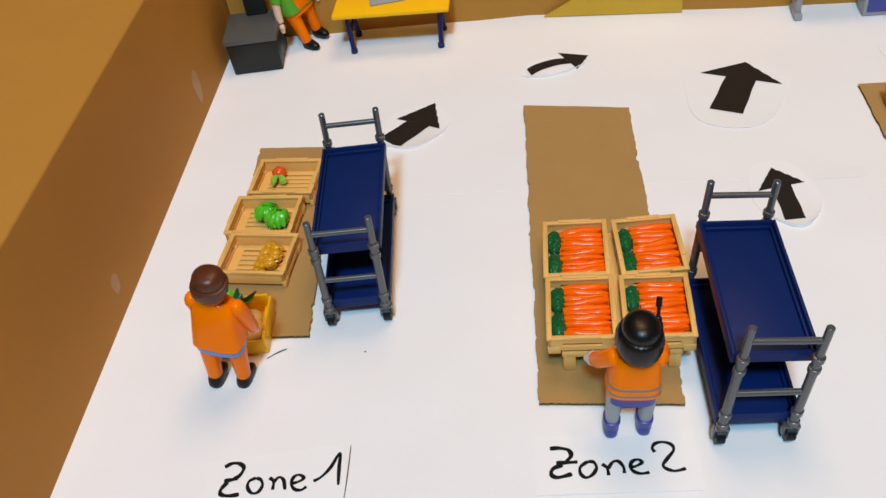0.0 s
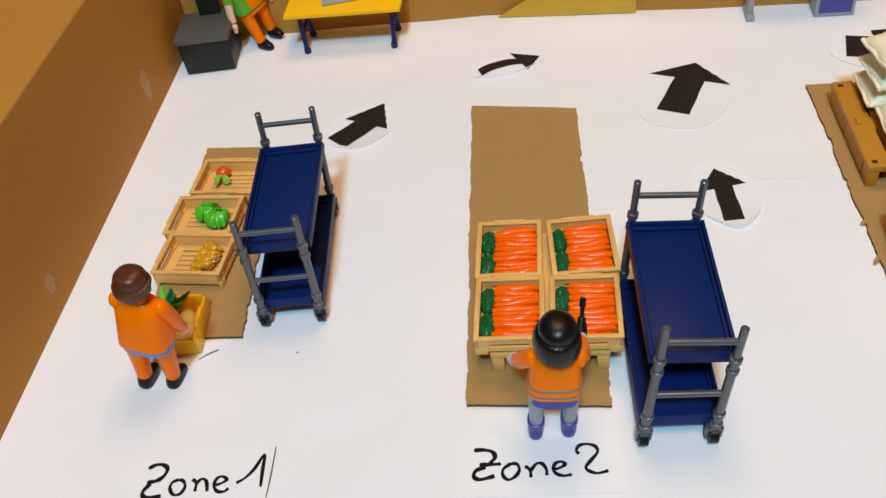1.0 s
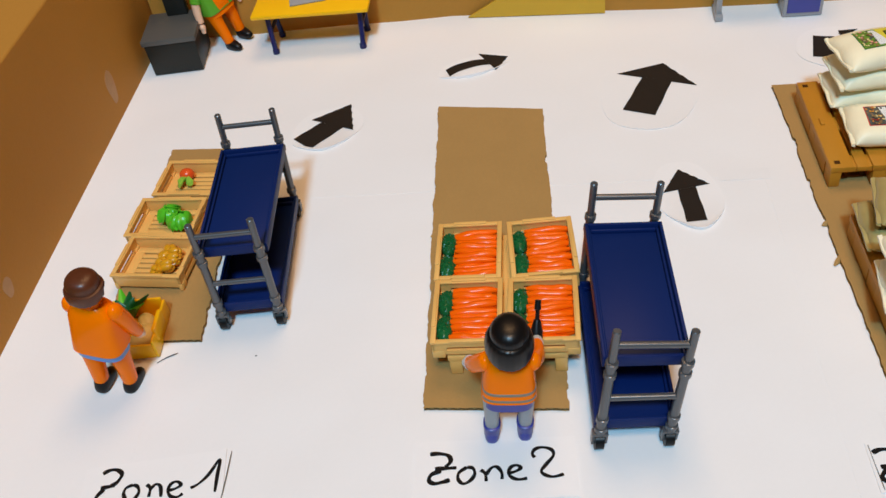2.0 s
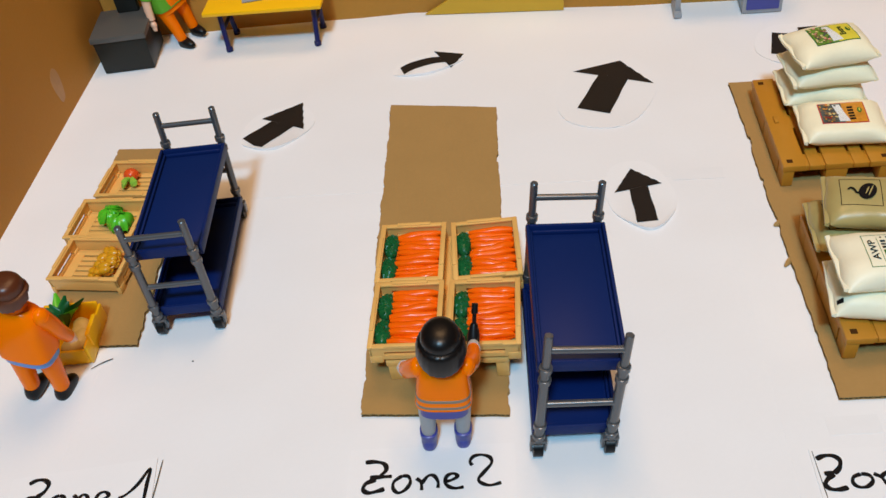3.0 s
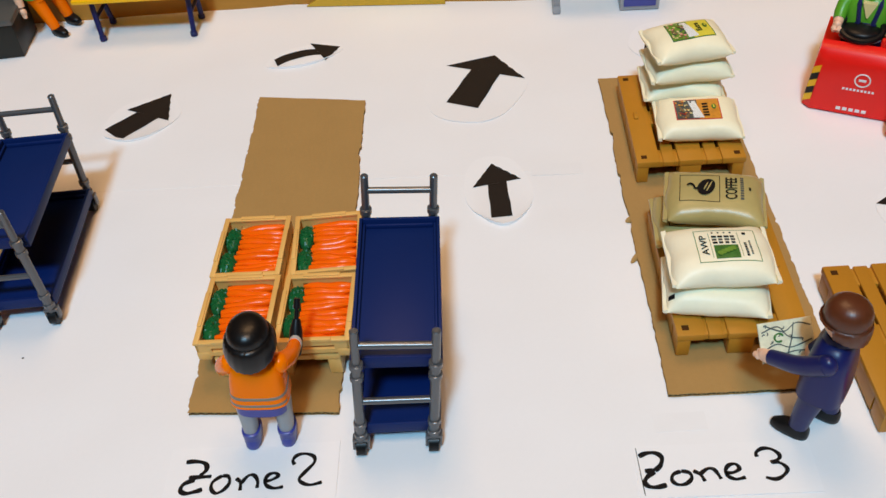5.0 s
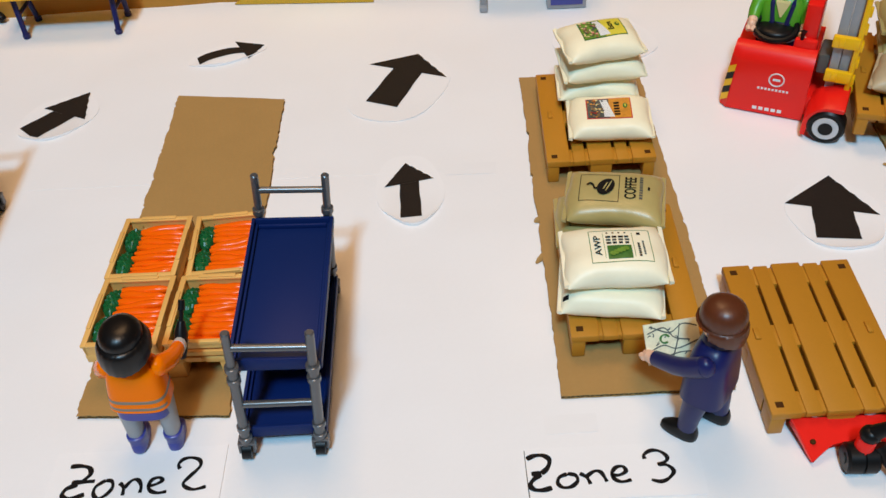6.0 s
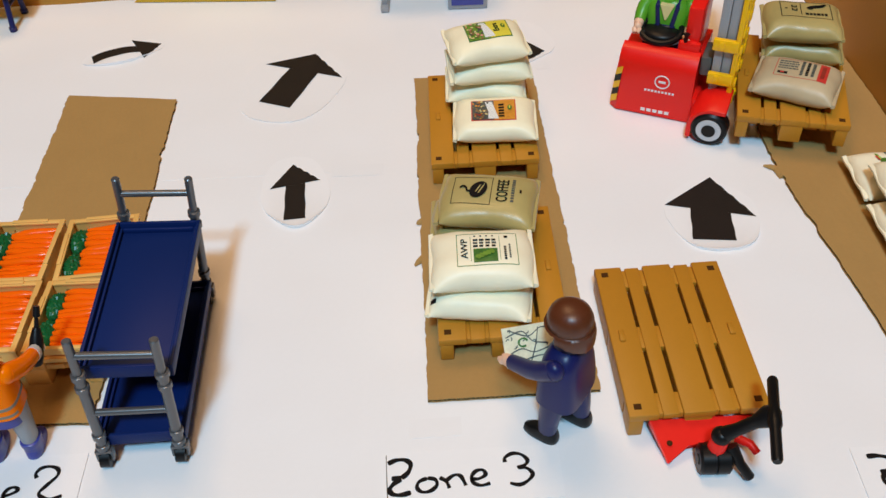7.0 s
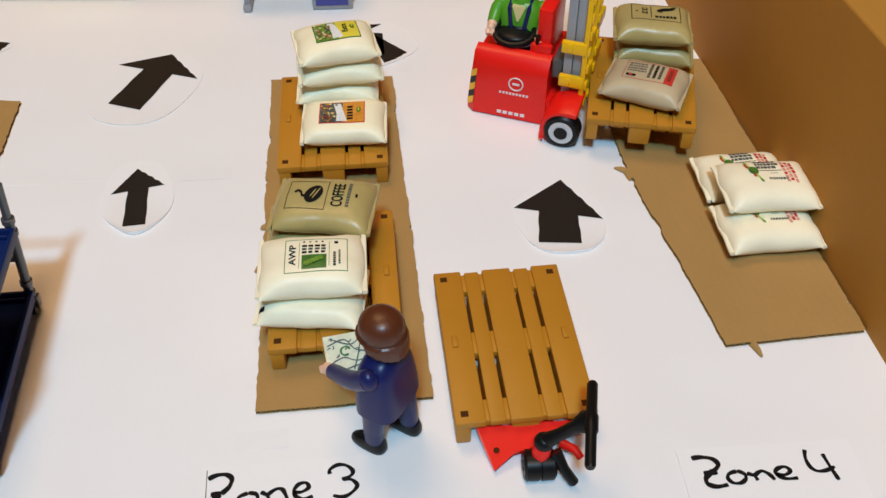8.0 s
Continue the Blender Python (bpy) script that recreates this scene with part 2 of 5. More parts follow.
def clip(poly, edge_ring):
    """The part of a polygon inside a convex ring that runs counter-clockwise."""
    for (ax, ay), (bx, by) in zip(edge_ring, edge_ring[1:] + edge_ring[:1]):
        inside = lambda p: (bx - ax) * (p[1] - ay) - (by - ay) * (p[0] - ax)
        out = []
        for p, q in zip(poly, poly[1:] + poly[:1]):
            d, e = inside(p), inside(q)
            if d >= 0:
                out.append(p)
            if (d >= 0) != (e >= 0):
                t = d / (d - e)
                out.append((p[0] + (q[0] - p[0]) * t, p[1] + (q[1] - p[1]) * t))
        poly = out
        if not poly:
            break
    return poly


bm = bmesh.new()
add_plate(bm, BOX, -0.0045, -0.0008)
floor = part("floor", bm, BOARD, smooth=False)
tagged(floor, "white paper sheets laid over the cardboard box bottom", "floor", kind="structure")
sheet_frame = pose(0.0, 0.433, 0, 0, 0, -8.3)
for i, u in enumerate((-0.344, -0.047, 0.250)):
    for j, v in enumerate((0.0, -0.212, -0.424, -0.636)):
        k = (i + j) % 2
        e = 0.0015 * k
        turn = sheet_frame @ pose(0, 0, 0, 0, 0, 0.2 * (i - j))
        corners = [turn @ Vector((x, y, 0)) for x, y in ((u - 0.001 - e, v - 0.001 - e), (u + 0.298 + e, v - 0.001 - e), (u + 0.298 + e, v + 0.213 + e), (u - 0.001 - e, v + 0.213 + e))]
        poly = clip([(p.x, p.y) for p in corners], BOX)
        if len(poly) > 2:
            bm = bmesh.new()
            add_plate(bm, poly, -0.0008, -0.00012 + 0.00008 * k + 0.000012 * i)
            part("sheet", bm, PAPER, floor, smooth=False)


def wall(name, a, b, height, thick, out, label, flap=0.0, droop=20.0, bends=(), wave=0.0007):
    """A side of the cardboard box from a to b, its flap folded outwards at the top. bends: points where it kinks on the way."""
    a, b = Vector((*a, 0)), Vector((*b, 0))
    d = (b - a).normalized()
    n = Vector((d.y, -d.x, 0)) * out
    prof = [(0.0, -0.004), (0.0, height - 0.0016)]
    for k in range(1, 7):
        t = radians((90 + droop) * k / 6)
        prof.append((0.0016 - 0.0016 * math.cos(t), height - 0.0016 + 0.0016 * math.sin(t)))
    x, z = prof[-1]
    if flap:
        prof.append((x + flap * math.cos(radians(droop)), z - flap * math.sin(radians(droop))))
    back = []
    for i, (x, z) in enumerate(prof):
        p, q = prof[max(i - 1, 0)], prof[min(i + 1, len(prof) - 1)]
        t = Vector((q[0] - p[0], q[1] - p[1])).normalized()
        back.append((x + t.y * thick, z - t.x * thick))
    ring = prof + back[::-1]
    bm = bmesh.new()
    corners = [a] + [Vector((*p, 0)) for p in bends] + [b]
    line = []
    for p, q in zip(corners, corners[1:]):
        line += [p.lerp(q, k / 6) for k in range(6)]
    line.append(b)
    add_loft(bm, [[p + n * (x + wave * math.sin(2.2 * k)) + Vector((0, 0, z)) for x, z in ring] for k, p in enumerate(line)])
    return tagged(part(name, bm, BOARD_WALL), label, "wall", kind="structure")


wall("wall_left", (-0.2131, -0.16), (-0.1072, 0.632), 0.0976, 0.0012, -1, "brown cardboard box side with its flap folded out", 0.16, -8, wave=0.0)
wall("wall_right", (0.4570, -0.16), (0.5205, 0.535), 0.101, 0.0012, 1, "brown cardboard box side with its flap folded out", 0.16, 3)
wall("wall_back", (-0.1062, 0.6288), (0.5205, 0.5225), 0.101, 0.003, -1, "brown cardboard box end wall standing upright", bends=[(0.100, 0.6045), (0.270, 0.5665)])

bm = bmesh.new()
gate = [(-0.046, 0.0), (0.046, 0.0), (0.046, 0.060), (0.020, 0.060), (-0.020, 0.016)]
add_loft(bm, [[(x, -0.0005, z) for x, z in gate], [(x, -0.0022, z) for x, z in gate]])
tagged(part("door_1", bm, YBOARD), "closed yellow card gate flap in the box wall", "gate", kind="structure")
bpy.data.objects["door_1"].matrix_basis = pose(0.1555, 0.5905, 0.0005, 0, 0, -12.6)

bm = bmesh.new()
add_box(bm, -0.62, 0.95, -0.42, 0.92, -0.030, -0.0047, 0.004)
tagged(part("table_top", bm, WOOD), "large wooden table top under the cardboard box", "table", kind="structure")


# ---- cardboard mats ----
def board_mat(corners, seed, label, scraps=()):
    """A torn piece of corrugated cardboard: two liners with the fluted core between them."""
    rnd = random.Random(seed)
    cs = [Vector((*c, 0)) for c in corners]
    mid = sum(cs, Vector()) / len(cs)
    ob = thing("cardboard_mat", Matrix.Translation(mid), label, "cardboard", "cardboard mats")
    outline = []
    for i, a in enumerate(cs):
        b = cs[(i + 1) % len(cs)]
        n = max(6, int((b - a).length / 0.0017))
        side = Vector((b.y - a.y, a.x - b.x, 0)).normalized()
        torn = i % 2 == 1 or i == 4
        rough = 0.00015 if torn else 0.00007
        wander, notch = 0.0, 0.0
        for k in range(n):
            wander = 0.85 * wander + rnd.gauss(0, rough)
            if torn and notch == 0.0 and rnd.random() < 0.10:
                notch = -rnd.uniform(0.0003, 0.0009)
            elif rnd.random() < 0.5:
                notch = 0.0
            outline.append(a + (b - a) * (k / n) + side * ((wander + notch) if k else 0) - mid)
    for nm, z0, z1, inset, material in (("underside", 0.0001, 0.0004, 0.0, BOARD), ("core", 0.0004, 0.0016, 0.0014, FLUTE_SHADE), ("top_liner", 0.0016, 0.0020, 0.0, BOARD)):
        bm = bmesh.new()
        if nm == "core":
            ring = [p * (1 - inset / p.length) for p in outline]
            add_plate(bm, [(p.x, p.y) for p in ring], z0, z1)
            # flutes standing proud of the core along the cut front edge
            for i in (0,):
                a, b = cs[0] - mid, cs[1] - mid
                d = (b - a).normalized()
                up = Vector((-d.y, d.x, 0))
                n = int((b - a).length / 0.0036)
                for k in range(n):
                    p = a + (b - a) * ((k + 0.5) / n)
                    add_tube(bm, [p - d * 0.0016 + up * 0.0001 + Vector((0, 0, 0.0006)), p + up * 0.0001 + Vector((0, 0, 0.0014)), p + d * 0.0016 + up * 0.0001 + Vector((0, 0, 0.0006))], 0.00022, 5)
        else:
            add_plate(bm, [(p.x, p.y) for p in outline], z0, z1)
        part(nm, bm, material, ob, smooth=False)
    # scraps of torn liner hanging from the ragged edges
    for p, q in scraps:
        bm = bmesh.new()
        p, q = Vector((*p, 0)) - mid, Vector((*q, 0)) - mid
        add_tube(bm, [p + (p - q) * 0.4 + Vector((0, 0, 0.0010)), (p * 0.5 + q * 0.5) + Vector((0, 0, 0.0013)), q + Vector((0, 0, 0.0007))], [0.0018, 0.0012, 0.0005], 8, flat=0.35)
        part("torn_scrap", bm, BOARD, ob)
    return ob


board_mat([(-0.096, 0.341), (-0.045, 0.333), (-0.0345, 0.4825), (-0.080, 0.492)], 3, "brown cardboard piece under the vegetable crates")
board_mat([(0.058, 0.275), (0.1190, 0.2645), (0.1423, 0.479), (0.082, 0.4965)], 5, "brown cardboard strip under the carrot crates", [((0.0775, 0.434), (0.0755, 0.4335)), ((0.0715, 0.384), (0.0690, 0.383))])
board_mat([(0.248, 0.250), (0.3145, 0.242), (0.3385, 0.4585), (0.2735, 0.4695)], 8, "brown cardboard strip under two loaded pallets", [((0.2565, 0.327), (0.2535, 0.3245)), ((0.2600, 0.352), (0.2582, 0.3515))])
board_mat([(0.434, 0.241), (0.4925, 0.236), (0.5103, 0.437), (0.4470, 0.450), (0.4345, 0.352)], 11, "brown cardboard strip along the box side", [((0.4450, 0.2390), (0.4458, 0.2330)), ((0.4345, 0.3500), (0.4335, 0.3560)), ((0.4345, 0.3540), (0.4300, 0.3580))])


# ---- paper arrows ----
def arrow(tail, tip, left, right, shaft, disc, label, bulge=0.0, curl=0.0024, notch=None):
    """A marker-black arrow, hand drawn on a cut-out of white paper, from its tail to its tip, with the two barbs of its head."""
    a = Vector((*tail, 0))
    mid = (Vector((*left, 0)) + Vector((*right, 0))) / 2
    d = mid - a
    m = Matrix.Translation((a.x, a.y, 0.0001)) @ pose(0, 0, 0, 0, 0, math.degrees(math.atan2(-d.x, d.y)))
    inv = m.inverted()
    tip_, lb, rb = (inv @ Vector((*p, 0)) for p in (tip, left, right))
    ob = thing("paper_arrow", m, label, "arrow sign", "floor arrows")
    bm = bmesh.new()
    ring = []
    for k in range(48):
        t = math.tau * k / 48
        r = 1 + 0.04 * math.sin(2 * t + shaft * 900) + 0.025 * math.sin(5 * t + shaft * 300)
        ring.append((disc[2] + disc[0] * r * math.cos(t), disc[3] + disc[1] * r * math.sin(t)))
    turn = math.atan2(-d.x, d.y)
    lift = [0.00014 + curl * max(0.0, -math.sin(math.tau * k / 48 + turn) - 0.40) for k in range(48)]
    add_loft(bm, [[(x, y, 0.00004) for x, y in ring], [(x, y, 0.00005 + h) for (x, y), h in zip(ring, lift)], [(disc[2] + (x - disc[2]) * 0.9, disc[3] + (y - disc[3]) * 0.86, 0.00012) for x, y in ring]])
    part("cut_out", bm, PAPER2 if curl > 0.001 else PAPER, ob, "round white paper cut-out")
    bm = bmesh.new()
    s = shaft / 2
    lefts, rights = [], []
    for k in range(11):
        t = k / 10
        off = bulge * 4 * t * (1 - t) + 0.00015 * math.sin(11 * t + shaft * 700)
        yl = lb.y + (rb.y - lb.y) * (-s - lb.x) / (rb.x - lb.x)
        yr = lb.y + (rb.y - lb.y) * (s - lb.x) / (rb.x - lb.x)
        lefts.append((-s * (1.06 - 0.08 * t) - off, yl * t))
        rights.append((s * (1.04 - 0.06 * t) - off, yr * t))
    z = 0.00034
    for k in range(10):
        bm.faces.new([bm.verts.new((*p, z)) for p in (rights[k], rights[k + 1], lefts[k + 1], lefts[k])])
    head = []
    corners = [(rb.x, rb.y), (tip_.x, tip_.y), (lb.x, lb.y)]
    if notch:
        # the head is cut away between its tip and the far barb, which stays as a sliver
        cut, low, high = ((inv @ Vector((*p, 0))) for p in notch)
        corners[2] = (cut.x, cut.y)
        bm.faces.new([bm.verts.new((p.x, p.y, z)) for p in (lb, high, low)])
    for i, ((x0, y0), (x1, y1)) in enumerate(zip(corners, corners[1:] + corners[:1])):
        for k in range(12):
            w = 0.00025 * math.sin(2.1 * k + 700 * x0) * (1 if 0 < k and i < 2 else 0)
            head.append((x0 + (x1 - x0) * k / 12 + w, y0 + (y1 - y0) * k / 12 + w * 0.8))
    middle = bm.verts.new((sum(p[0] for p in corners) / 3, sum(p[1] for p in corners) / 3, z))
    rim = [bm.verts.new((*p, z)) for p in head]
    for p, q in zip(rim, rim[1:] + rim[:1]):
        bm.faces.new((middle, p, q))
    part("arrow_mark", bm, ARROW_INK, ob, "black marker arrow", smooth=False)
    return ob


arrow((-0.0014, 0.4806), (0.0286, 0.5150), (0.0040, 0.5040), (0.0296, 0.4875), 0.0155, (0.0185, 0.0245, 0.0, 0.0200), "slanting black marker arrow on white paper beside the trolley")
arrow((0.0905, 0.5338), (0.1303, 0.5432), (0.1119, 0.5513), (0.1208, 0.5296), 0.0078, (0.0108, 0.0245, 0.0, 0.018), "curved black marker arrow on white paper", 0.0028)
arrow((0.1956, 0.4638), (0.2211, 0.5102), (0.1919, 0.5058), (0.2343, 0.4820), 0.0182, (0.0295, 0.0365, 0.0, 0.0215), "large black marker arrow on white paper", curl=0.0004)
arrow((0.2020, 0.3675), (0.2032, 0.409), (0.191, 0.392), (0.216, 0.394), 0.0098, (0.0165, 0.0275, 0.0, 0.0215), "small black marker arrow on a round white paper")
arrow((0.3884, 0.3135), (0.4018, 0.3555), (0.3742, 0.3408), (0.4124, 0.3244), 0.0184, (0.0220, 0.0238, 0.0008, 0.0172), "broad black marker arrow on white paper")
arrow((0.3110, 0.5052), (0.3516, 0.4828), (0.3428, 0.5165), (0.3375, 0.4725), 0.0225, (0.0240, 0.0315, 0.0, 0.020), "black marker arrow half hidden behind the sacks", curl=0.0012, notch=((0.3300, 0.5155), (0.3300, 0.5090), (0.3310, 0.5178)))


# ---- handwritten zone labels ----
def zone_label(digit, x, y, rz, paper, letters):
    """Handwriting on a slip of paper: for each letter its pen strokes, points in millimetres along and up the label."""
    ob = thing("zone_label", pose(x, y, 0.0001, 0, 0, rz), "white paper label with handwritten black words Zone " + digit, "label", "zone labels")
    bm = bmesh.new()
    add_box(bm, *paper, 0.00008, 0.0003)
    part("paper_slip", bm, PAPER2, ob, smooth=False)
    for c, strokes in letters.items():
        bm = bmesh.new()
        for k, line in enumerate(strokes):
            pts = [tuple(0.001 * float(v) for v in p.split(",")) for p in line.split()]
            add_stroke(bm, pts, 0.00205 if c == "Z" else 0.00165, 0.0, 0.00042 + 0.00002 * k)
        part("letter_" + c if c.isalpha() else "digit", bm, INK, ob, smooth=False)
    return ob


zone_label("1", -0.0815, 0.2465, 0.5, (-0.006, 0.0545, -0.008, 0.022), {
    "Z": ("1.7,18.3 4.5,19.6 7.8,19.2 10.1,16.7 8.7,13.2 6.0,11.6", "1.9,11.3 5.2,11.4 8.0,11.6", "3.6,10.5 1.2,7.8 0.7,5.7 2.1,4.3 5.4,3.6 9.0,3.7"),
    "o": ("15.8,10.6 13.0,9.5 12.4,6.6 14.3,3.5 17.1,3.5 18.8,6.5 17.9,9.4 15.8,10.6",),
    "n": ("21.7,9.8 23.5,7.6 23.3,3.6", "23.5,7.2 25.7,9.3 27.8,7.7 28.6,2.8"),
    "e": ("31.5,5.3 34.3,5.8 36.5,7.2 34.6,9.1 32.2,8.4 31.2,5.3 32.8,2.3 35.6,1.6 37.7,2.9",),
    "1": ("40.7,5.0 43.9,6.5 47.9,10.5 52.0,17.2 51.6,9.9 51.2,1.4",),
})
zone_label("2", 0.0570, 0.2375, -6.5, (-0.006, 0.060, -0.007, 0.021), {
    "Z": ("0.4,14.8 4.2,14.9 8.0,13.8 9.0,11.0 6.9,8.4", "2.7,7.7 6.9,7.8 11.5,7.9", "5.3,6.7 1.4,5.1 0.5,2.4 2.7,0.9 6.5,1.6 8.9,2.4"),
    "o": ("15.7,8.0 12.5,5.5 12.3,2.4 14.4,0.4 17.2,1.8 18.9,4.8 18.0,7.5 15.7,7.9",),
    "n": ("21.2,6.5 23.1,4.6 23.5,1.1", "23.4,4.1 25.6,7.2 27.9,7.5 29.7,4.8 29.8,1.8"),
    "e": ("32.5,4.6 34.8,5.0 37.3,6.6 35.9,8.0 33.5,7.3 32.4,4.6 33.8,2.4 36.6,1.4 39.8,1.9",),
    "2": ("43.1,11.3 42.2,13.2 43.6,15.4 46.7,16.0 50.0,14.7 50.6,11.9 47.6,8.0 45.5,5.0 46.9,3.1 50.1,2.1 54.3,3.1",),
})
zone_label("3", 0.2265, 0.2115, -7.0, (-0.0005, 0.064, -0.0035, 0.0185), {
    "Z": ("1.2,14.0 4.1,15.3 7.5,15.2 9.5,13.2 8.6,10.0 6.1,7.6", "2.5,7.6 6.1,7.8", "6.0,7.3 3.3,5.4 1.8,3.1 3.1,1.2 6.1,0.8 9.5,1.6"),
    "o": ("15.4,7.0 12.5,5.8 11.7,3.4 13.3,1.6 16.3,1.7 18.8,3.9 18.3,6.3 15.5,7.1",),
    "n": ("19.9,7.0 22.2,5.3 23.3,2.4", "22.2,5.6 25.1,7.6 27.3,7.3 28.5,5.1 29.2,3.1"),
    "e": ("31.3,5.7 34.0,5.6 36.5,7.1 35.6,9.1 33.1,8.8 31.4,6.5 32.0,4.1 34.6,2.8 38.0,3.5",),
    "3": ("44.0,11.8 44.0,13.6 46.7,15.3 49.9,14.8 52.1,12.4 51.3,10.4 48.2,9.2", "48.7,9.2 51.6,8.8 53.5,6.3 51.5,3.6 48.4,2.2 45.0,3.1"),
})
zone_label("4", 0.3965, 0.1820, -8.5, (-0.004, 0.060, -0.007, 0.018), {
    "Z": ("0.8,13.8 4.3,14.1 8.2,13.1 9.7,10.7 7.9,8.5 6.0,7.7", "3.5,7.4 8.6,7.5", "5.8,7.2 3.8,5.3 4.0,3.0 7.0,1.8 11.0,2.3"),
    "o": ("15.5,7.5 12.5,6.6 11.6,4.7 13.0,2.9 15.7,2.7 17.9,4.3 17.8,6.3 15.5,7.6",),
    "n": ("18.8,6.3 21.2,5.2 21.9,3.2", "21.2,5.2 24.2,6.9 26.5,5.5 28.0,3.0"),
    "e": ("29.1,5.3 32.0,4.7 34.5,6.1 33.4,7.9 30.9,7.7 29.0,6.1 30.1,4.1 32.8,3.1 36.4,3.2",),
    "4": ("42.7,14.5 41.8,11.0 42.2,7.4 44.2,5.4 47.7,5.5 51.0,6.8", "48.5,12.3 49.2,7.7 50.5,1.3"),
})


# ---- pallets ----
PAL_W, PAL_L, PAL_H = 0.0518, 0.0755, 0.0130


def pallet(m, material, label):
    """A moulded toy pallet: five deck boards with slots between them, three skids with a bridge."""
    ob = thing("pallet", m, label, "pallet", "pallets")
    w, l, h = PAL_W / 2, PAL_L / 2, PAL_H
    boards = [(-w, -0.0140), (-0.0140, -0.0066), (-0.0066, 0.0066), (0.0066, 0.0140), (0.0140, w)]
    for i, (a, b) in enumerate(boards):
        bm = bmesh.new()
        low = 0.0006 if i in (1, 3) else 0.0
        inset = 0.0007
        add_box(bm, a + (inset if i else 0), b - (inset if i < 4 else 0), -l + (0.0003 if i in (1, 3) else 0), l - (0.0003 if i in (1, 3) else 0), h - 0.0035, h - low, 0.0006)
        part("deck_board", bm, material, ob)
        for y0, y1 in ((-l + 0.0105, -0.0056), (0.0056, l - 0.0105)):
            bm = bmesh.new()
            add_box(bm, a + (inset if i else 0.0004), b - (inset if i < 4 else 0.0004), y0, y1, 0.0014, h - 0.0030)
            part("deck_rib", bm, material, ob, smooth=False)
    for y0, y1 in ((-l + 0.0012, -l + 0.0107), (-0.0054, 0.0054), (l - 0.0107, l - 0.0012)):
        bm = bmesh.new()
        add_box(bm, -w + 0.0008, w - 0.0008, y0, y1, h - 0.0042, h - 0.0012, 0.0003)
        part("cross_board", bm, material, ob)
    for x0, x1 in ((-w, -w + 0.0064), (-0.0056, 0.0056), (w - 0.0064, w)):
        for y0, y1 in ((-l, -l + 0.0105), (-0.006, 0.006), (l - 0.0105, l)):
            bm = bmesh.new()
            add_box(bm, x0 + 0.0004, x1 - 0.0004, y0 + 0.0004, y1 - 0.0004, 0.0, h - 0.0030, 0.0007, taper=0.96)
            part("block", bm, material, ob)
    for sx in (-1, 1):
        for sy in (-1, 1):
            # no hole is cut: a dark plate on the deck paints its shade
            bm = bmesh.new()
            add_box(bm, sx * (w - 0.0038) - 0.0014, sx * (w - 0.0038) + 0.0014, sy * (l - 0.0042) - 0.0013, sy * (l - 0.0042) + 0.0013, h - 0.0005, h + 0.00006)
            part("peg_hole_shade", bm, HOLE_SHADE, ob, "dark square patch painted as the shade in a peg hole", smooth=False)
        bm = bmesh.new()
        add_box(bm, sx * (w - 0.0045) - 0.0011, sx * (w - 0.0045) + 0.0011, -0.0028, 0.0028, h - 0.0005, h + 0.0010, 0.0004)
        part("stacking_lug", bm, material, ob)
    return ob


pallet(pose(0.3000, 0.4100, 0.0021, 0, 0, -7.4), PALLET, "ochre plastic pallet carrying cream sacks")
pallet(pose(0.2860, 0.3015, 0.0021, 0, 0, -7.2), PALLET, "ochre plastic pallet carrying coffee and cream sacks")
pallet(pose(0.3476, 0.2544, 0.0004, 0, 0, -6.3), PALLET, "empty ochre plastic pallet on a red pallet truck")
pallet(pose(0.4562, 0.3964, 0.0100, 0, 0, -22.2), PALLET, "ochre plastic pallet lifted on the forklift's forks")
pallet(pose(0.1020, 0.3240, 0.0021, 0, 0, -8.0), CRATE, "tan plastic pallet under four carrot crates")


